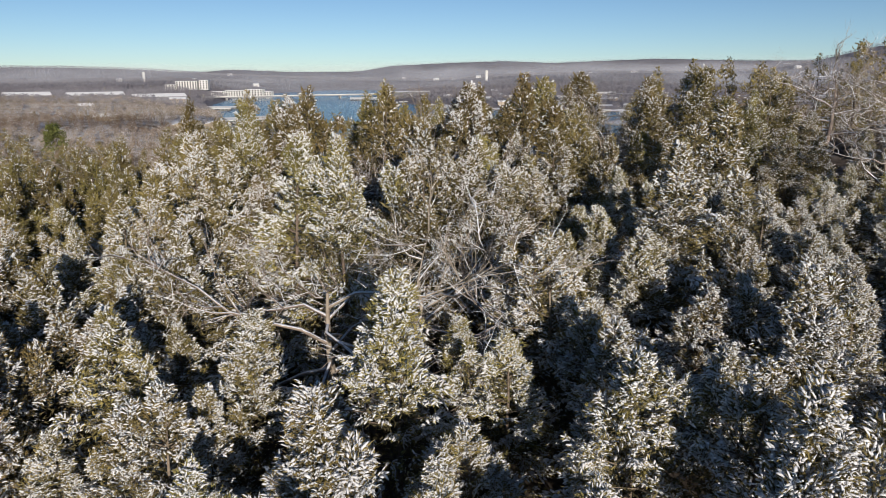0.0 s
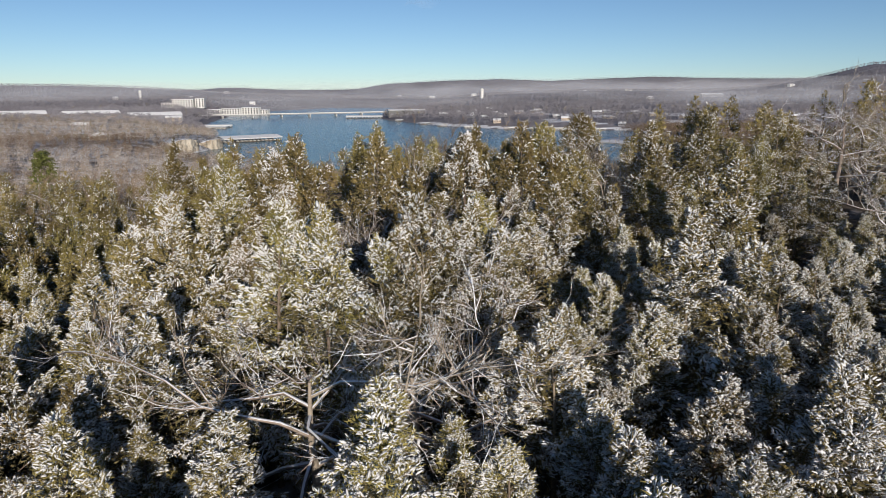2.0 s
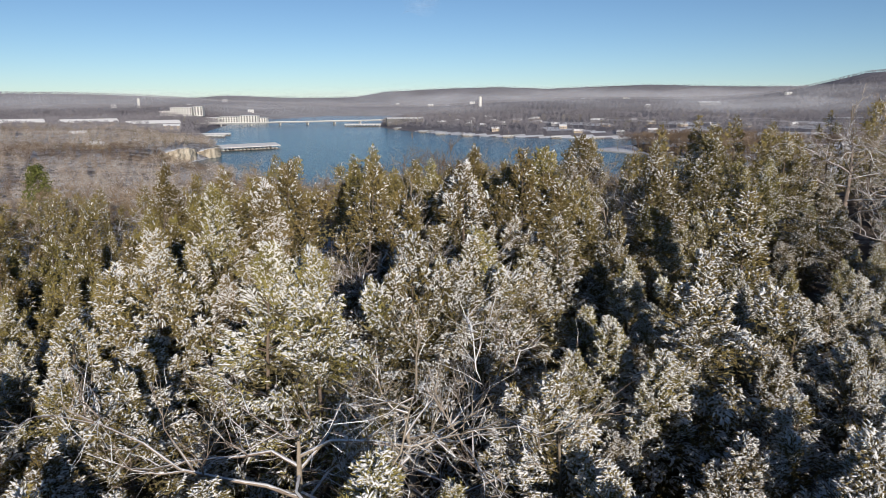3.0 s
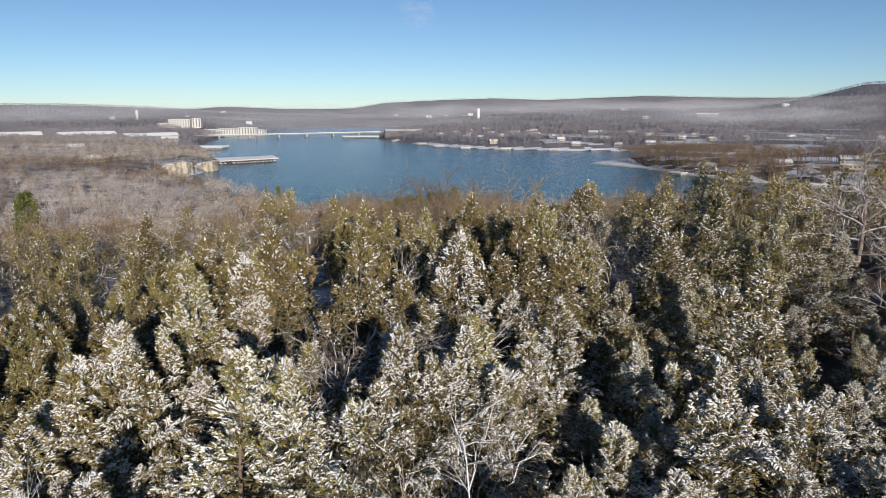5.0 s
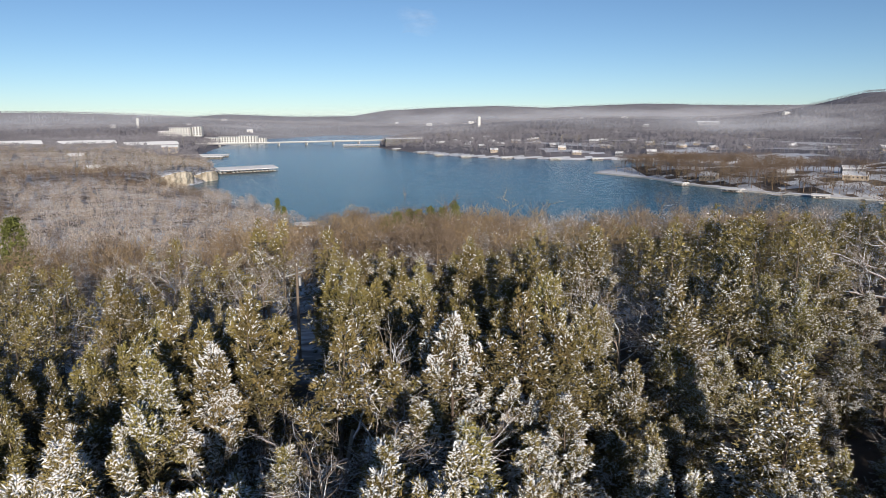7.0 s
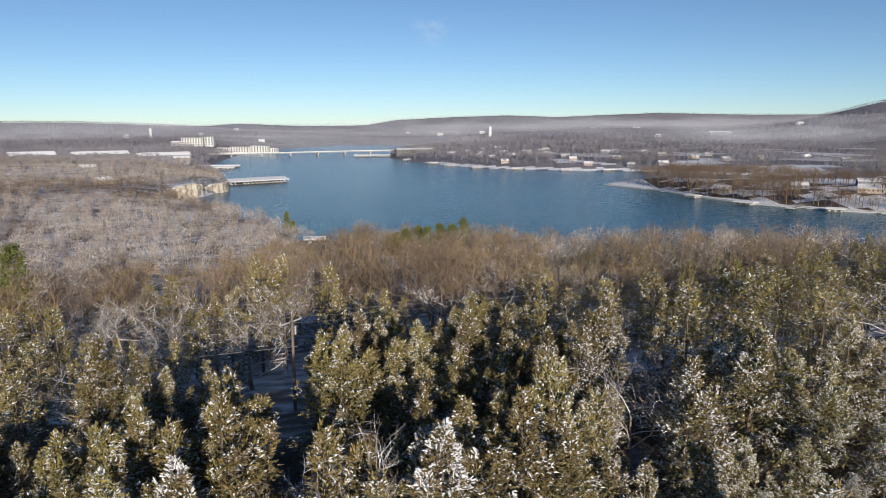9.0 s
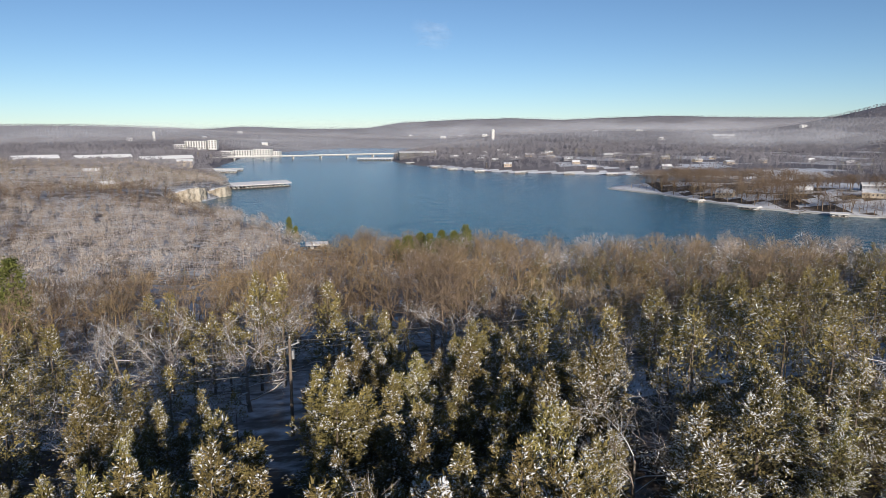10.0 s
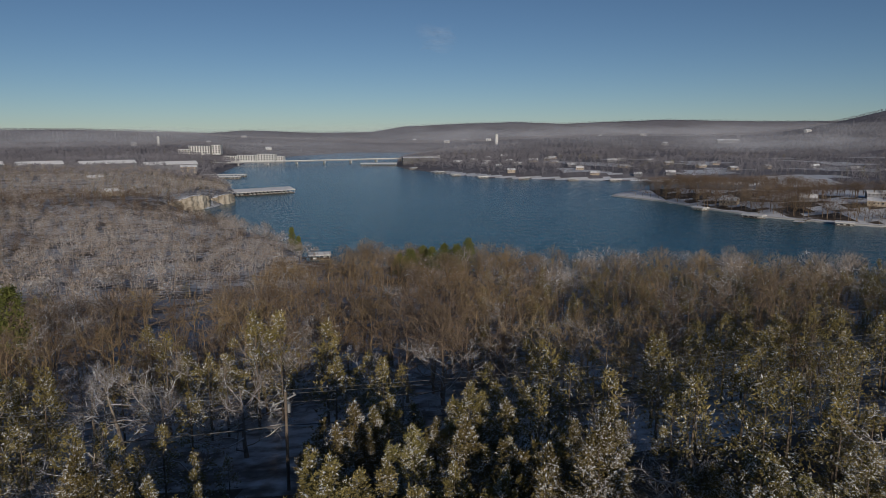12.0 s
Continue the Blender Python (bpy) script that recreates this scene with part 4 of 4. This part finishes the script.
def cable(a, b, sag, r, label):
    s = Shape()
    a, b = np.array(a), np.array(b)
    ts = np.linspace(0, 1, 17)
    s.stick([a + (b - a) * k - np.array([0, 0, 4 * sag * k * (1 - k)]) for k in ts], [r] * 17, 5)
    v, f, _ = s.arrays()
    tagged(new("power_cable", mesh_of("power_cable", v, f, M_WIRE)), label, "cable", "cables of the power line")


for (ax, ay), (bx, by) in zip(POLES, POLES[1:]):
    za, zb = float(land(ax, ay)), float(land(bx, by))
    for off, h, r, sag in ((-1.35, 8.75, 0.018, 0.9), (1.35, 8.75, 0.018, 0.9), (0, 9.5, 0.018, 0.9), (0, 6.2, 0.05, 1.1)):
        o = (off * math.cos(radians(62)), off * math.sin(radians(62)))
        cable((ax + o[0], ay + o[1], za + h), (bx + o[0], by + o[1], zb + h), sag, r,
              "thick dark telephone cable strung below the wires" if r > 0.03 else "thin grey power wire strung from pole to pole")


# ---- cliff ----
def cliff():
    s = Shape()
    line = [(-262, 676, 6), (-251, 686, 13), (-243, 697, 16), (-238, 708, 17), (-236, 720, 15), (-241, 733, 10), (-238, 741, 9), (-231, 752, 12), (-227, 765, 12), (-229, 778, 8), (-240, 792, 3)]
    P = np.array(line, float)
    n, m = 60, 12
    u = np.linspace(0, len(P) - 1, n)
    base = np.stack([np.interp(u, np.arange(len(P)), P[:, k]) for k in range(3)], 1)
    V = []
    for i in range(n):
        block = 1.2 * math.sin(i * 1.9) + 0.9 * math.sin(i * 0.73 + 1)
        for j in range(m):
            k = j / (m - 1)
            ledge = 0.5 * math.sin(k * 17 + 0.4 * i) + rng.normal(0, 0.35)
            back = 1.3 * k + (6.0 if j == m - 1 else 0)
            V.append((base[i, 0] + 3 + block * 0.7 - back * 0.8 + ledge, base[i, 1] - 2 + ledge * 0.6 + back * 0.25, -1 + (base[i, 2] * 0.8 + 1) * min(1, k * 1.1) + rng.normal(0, 0.2)))
    f = []
    for i in range(n - 1):
        for j in range(m - 1):
            a = i * m + j
            f += [(a, a + m, a + m + 1), (a, a + m + 1, a + 1)]
    return tagged(new("cliff", mesh_of("cliff", V, f, M_ROCK)), "sunlit pale yellow limestone cliff dropping into the lake", "cliff", kind="structure")


cliff()


# ---- buildings ----
def house(x, y, turn, w, d, h, wall, label, floors=1, z=None, category="house", group="", roof_h=2.6, flat=False, gaps=3.2, pane=1.2):
    """A building with snow on its roof, windows in rows on the long sides."""
    g = float(land(x, y)) if z is None else z
    t = thing("house" if category == "house" else category.replace(" ", "_"), pose(x, y, g, 0, 0, turn), label, category, group)
    walls = part("wall", boxes((-w / 2, -d / 2, -2.5, w / 2, d / 2, h)), wall, t)
    if flat:
        part("roof", boxes((-w / 2 - 0.4, -d / 2 - 0.4, h, w / 2 + 0.4, d / 2 + 0.4, h + 0.6), bevel=0.1), M_SNOW, t, "flat roof under snow")
    else:
        top = part("roof", gable(bmesh.new(), -w / 2, -d / 2, w / 2, d / 2, h, h + roof_h), M_SNOW, t, "pitched roof under snow")
        for s in (-1, 1):
            bm = bmesh.new()
            vs = [bm.verts.new(p) for p in ((s * w / 2, -d / 2, h - 0.02), (s * w / 2, d / 2, h - 0.02), (s * w / 2, 0, h + roof_h - 0.15))]
            vb = [bm.verts.new((p.co.x - s * 0.2, p.co.y, p.co.z)) for p in vs]
            bm.faces.new(vs), bm.faces.new(vb[::-1])
            for i in range(3):
                bm.faces.new((vs[i], vs[(i + 1) % 3], vb[(i + 1) % 3], vb[i]))
            part("gable_wall", bm, wall, t)
    n = max(2, int(w / gaps))
    step = h / floors
    win = boxes((-pane / 2, -0.06, -min(pane * 0.6, step * 0.36), pane / 2, 0.0, min(pane * 0.6, step * 0.36)))
    first = None
    for fl in range(floors):
        for i in range(n):
            for s in (-1, 1):
                p = (-w / 2 + (i + 0.5) * w / n, s * (d / 2 + 0.03) + (0.03 if s > 0 else 0.03), (fl + 0.55) * step)
                if first is None:
                    first = part("window", win, M_DARK, walls, "dark window pane")
                    first.location = p
                else:
                    o = new("window", first.data)
                    o.parent, o.location = walls, p
                    tagged(o, "dark window pane")
    if not flat and floors == 1:
        part("chimney", boxes((w * 0.2, -0.5, h + 0.3, w * 0.2 + 0.9, 0.5, h + roof_h + 0.9), bevel=0.05), M_ROCK, top)
    return t


def silo(x, y, z0, z1, r, label):
    t = thing("water_tower", Matrix.Translation((x, y, z0)), label, "tower")
    hgt = z1 - z0
    part("tank", tube(bmesh.new(), (0, 0, -3), (0, 0, hgt - r * 0.5), r, r, 24), M_WHITE, t)
    part("dome", tube(bmesh.new(), (0, 0, hgt - r * 0.5), (0, 0, hgt), r * 1.02, r * 0.3, 24), M_WHITE, t)
    part("ladder", boxes((-0.3, -r - 0.35, 0, 0.3, -r - 0.05, hgt - r)), M_METAL, t)


silo(-765, 1901, float(land(-765, 1901)) + 1, 56, 3.6, "tall white standpipe on the wooded hill")
silo(130, 2101, float(land(130, 2101)) + 1, 60, 4.6, "tall white standpipe rising over the woods")
for x, y, w, d, h, fl in ((-622, 1702, 26, 16, 9, 2), (-585, 1700, 48, 18, 17, 4), (-547, 1704, 20, 18, 19, 4)):
    house(x, y, 4, w, d, h, M_WHITE, "large white resort hotel block on the bluff", fl, max(18.0, float(land(x, y))), "hotel", "blocks of the resort", flat=True, gaps=6.0, pane=3.0)
for x, y, w, h, fl in ((-505, 1672, 30, 10, 2), (-468, 1676, 44, 12, 3), (-425, 1682, 40, 14, 3), (-396, 1690, 18, 9, 2)):
    house(x, y, -8, w, 16, h, M_WHITE, "white lakeside apartment block with snowy roof", fl, 3.0, "apartment house", "apartments by the bridge", flat=True, gaps=6.0, pane=2.8)
for i, (x, y, w) in enumerate(((-590, 1052, 60), (-520, 1110, 80), (-452, 1180, 84), (-640, 1010, 40))):
    house(x, y, 42, w, 18, 8.0, M_GREYWALL, "long low shed with a snow covered roof", 1, None, "shed", "long sheds above the cliff", roof_h=4.5, gaps=9)
house(-418, 1168, 20, 24, 14, 9, M_TAN, "tan two storey building above the marina", 2)
house(-440, 1200, 20, 16, 10, 7, M_TAN, "small tan building above the marina", 2)
house(-330, 720, 30, 15, 9, 4, M_TAN, "small tan cabin among frosted trees")
house(-420, 870, 40, 18, 10, 4.5, M_GREYWALL, "grey cabin with a snowy roof in the wood")
house(-62, 1492, 10, 74, 24, 14, M_DARK, "dark long boat storage hall with a white roof", 1, 3.0, "boat hall", roof_h=2.0, gaps=12)
house(268, 716, -35, 16, 10, 4.2, M_TAN, "tan lake house with a snowy hipped roof")
house(372, 650, -28, 20, 12, 4.0, M_TAN, "large tan lake house with snow on its roof")
house(408, 715, -20, 20, 12, 5.5, M_GREYWALL, "grey lake house with a snowy roof", 2)
house(330, 690, -30, 15, 9, 4.0, M_GREYWALL, "low grey lake house under snow")
house(460, 640, -30, 18, 11, 5.0, M_TAN, "tan house on the snowy lawn")
r2 = np.random.default_rng(21)
spots = []
for _ in range(900):
    x, y = r2.uniform(-60, 900), r2.uniform(1090, 1650)
    d = float(shore_distance(x, y))
    if 18 < d < 330 and abs(x) < 0.62 * y and clear_of((x, y), spots, 44):
        spots.append((x, y))
        house(x, y, r2.uniform(-40, 40), r2.uniform(10, 17), r2.uniform(7, 10), r2.uniform(2.8, 4.2), (M_TAN, M_GREYWALL, M_GREYWALL)[r2.integers(3)],
              "lake house with a snowy roof on the far bank", 1, group="houses on the far bank")
    if len(spots) > 34:
        break
hills = []
for _ in range(900):
    x, y = r2.uniform(-1100, 1100), r2.uniform(1850, 3300)
    if float(shore_distance(x, y)) > 40 and clear_of((x, y), hills, 130):
        hills.append((x, y))
        house(x, y, r2.uniform(-40, 40), r2.uniform(12, 24), r2.uniform(9, 12), r2.uniform(4, 6), M_WHITE, "pale house among the woods of the far hills", 1,
              group="houses on the far hills", gaps=7)
    if len(hills) > 15:
        break
house(745, 1985, 5, 62, 20, 7, M_GREYWALL, "long low building on a snowy clearing", 1, gaps=8)


# ---- docks and bridge ----
def dock(x, y, turn, w, d, label, roof=True, bays=4, h=3.6):
    t = thing("boat_dock", pose(x, y, 0.0, 0, 0, turn), label, "dock", "boat docks on the lake")
    part("deck", boxes((-w / 2, -d / 2, 0.25, w / 2, d / 2, 0.6), bevel=0.04), M_WOOD, t)
    for s in (-1, 1):
        part("float", boxes((-w / 2 + 0.3, s * d * 0.32 - 0.8, -0.4, w / 2 - 0.3, s * d * 0.32 + 0.8, 0.25), bevel=0.1), M_CONCRETE, t)
    if roof:
        part("roof", gable(bmesh.new(), -w / 2, -d / 2, w / 2, d / 2, h, h + 0.09 * d, 0.5, 0.35), M_SNOW, t, "low roof white with snow")
        for s in (-1, 1):
            part("edge_board", boxes((-w / 2 - 0.5, s * (d / 2 + 0.6) - 0.06, h - 0.55, w / 2 + 0.5, s * (d / 2 + 0.6) + 0.06, h + 0.3)), M_WHITE, t, "white board along the eaves")
            part("end_board", boxes((s * (w / 2 + 0.6) - 0.06, -d / 2 - 0.5, h - 0.5, s * (w / 2 + 0.6) + 0.06, d / 2 + 0.5, h + 0.25)), M_WHITE, t)
        for i in range(bays + 1):
            for s in (-1, 0, 1):
                px = -w / 2 + 0.3 + (w - 0.6) * i / bays
                part("post", tube(bmesh.new(), (px, s * (d / 2 - 0.3), 0.6), (px, s * (d / 2 - 0.3), h + (0.08 * d if s == 0 else 0.1)), 0.12, 0.12, 6), M_WHITE, t)
        for i in range(bays):
            for s in (-1, 1):
                if rng.random() < 0.85:
                    bx, by, L = -w / 2 + (i + 0.5) * w / bays, s * d * 0.26, min(d * 0.36, 7.0)
                    bm = bmesh.new()
                    q = [(-1.1, -L / 2, 1.5), (1.1, -L / 2, 1.5), (1.2, L * 0.2, 1.6), (0, L / 2, 1.8), (-1.2, L * 0.2, 1.6)]
                    top = [bm.verts.new((bx + a, by + b, c)) for a, b, c in q]
                    low = [bm.verts.new((bx + a * 0.7, by + b * 0.92, 0.62)) for a, b, c in q]
                    bm.faces.new(top), bm.faces.new(low[::-1])
                    for k in range(5):
                        bm.faces.new((low[k], low[(k + 1) % 5], top[(k + 1) % 5], top[k]))
                    part("boat_hull", bm, M_WHITE, t, "white covered motor boat in its slip")
    else:
        part("snow", boxes((-w / 2 + 0.15, -d / 2 + 0.15, 0.6, w / 2 - 0.15, d / 2 - 0.15, 0.72), bevel=0.05), M_SNOW, t)
    return t


def gangway(a, b, label="narrow wooden gangway from the shore to the dock"):
    a, b = Vector(a), Vector(b)
    m = Matrix.Translation((a + b) / 2) @ (b - a).to_track_quat("X", "Z").to_matrix().to_4x4()
    t = thing("gangway", m, label, "gangway")
    L = (b - a).length
    part("deck", boxes((-L / 2, -0.7, -0.1, L / 2, 0.7, 0.1)), M_WOOD, t)
    for s in (-1, 1):
        part("rail", boxes((-L / 2, s * 0.66 - 0.03, 0.85, L / 2, s * 0.66 + 0.03, 0.92), (-L / 2, s * 0.66 - 0.03, 0.1, -L / 2 + 0.08, s * 0.66 + 0.03, 0.85),
                           (L / 2 - 0.08, s * 0.66 - 0.03, 0.1, L / 2, s * 0.66 + 0.03, 0.85)), M_METAL, t)


dock(-222, 868, 40, 72, 27, "long covered boat dock with a white snowy roof", True, 14, 4.2)
dock(-362, 1165, 8, 72, 10, "long low marina dock below the bluff", True, 12, 3.2)
dock(-345, 1120, 8, 46, 9, "marina dock with open slips", True, 8, 3.2)
dock(-150, 1516, 6, 74, 16, "white roofed marina dock by the bridge", True, 12, 4.0)
dock(-76, 446, 12, 12, 9, "small boat dock with a snowy roof near the pines", True, 2, 3.2)
gangway((-82, 446, 0.6), (-96, 450, 1.2))
for x, y, a, w, roof in ((236, 703, -62, 13, True), (262, 645, -50, 17, True), (314, 597, -30, 13, True), (346, 560, -25, 12, False), (288, 618, -40, 8, False)):
    dock(x, y, a, w, 8, "small private dock off the snowy point", roof, 3, 2.8)
    gangway((x + 5, y + 3, 0.6), (x + 13, y + 8, 1.6))
for x, y, a in ((-20, 1255, 40), (8, 1190, 45), (50, 1136, 10), (-70, 1370, 60), (110, 1108, 5), (180, 1084, 0), (240, 1075, 0)):
    dock(x, y, a, 16, 8, "small private dock on the far bank", True, 3, 3.0)


def bridge(a, b, spans):
    a, b = Vector(a), Vector(b)
    L = (b - a).length
    t = thing("bridge", Matrix.Translation(a) @ pose(0, 0, 0, 0, 0, math.degrees(math.atan2(b.y - a.y, b.x - a.x))), "long low concrete road bridge across the lake", "bridge")
    part("deck", boxes((-60, -6, 6.4, L + 40, 6, 7.2)), M_CONCRETE, t)
    for s in (-1, 1):
        part("girder", boxes((-30, s * 4 - 0.4, 4.9, L + 10, s * 4 + 0.4, 6.4)), M_GREYWALL, t)
        part("parapet", boxes((-60, s * 5.9 - 0.15, 7.2, L + 40, s * 5.9 + 0.15, 8.1)), M_WHITE, t)
    for i in range(spans + 1):
        x = L * i / spans
        part("pier", boxes((x - 1.2, -5, -4, x + 1.2, 5, 4.9), (x - 1.8, -6, 3.9, x + 1.8, 6, 4.9), bevel=0.2), M_CONCRETE, t)


bridge((-440, 1505, 0), (-118, 1702, 0), 6)
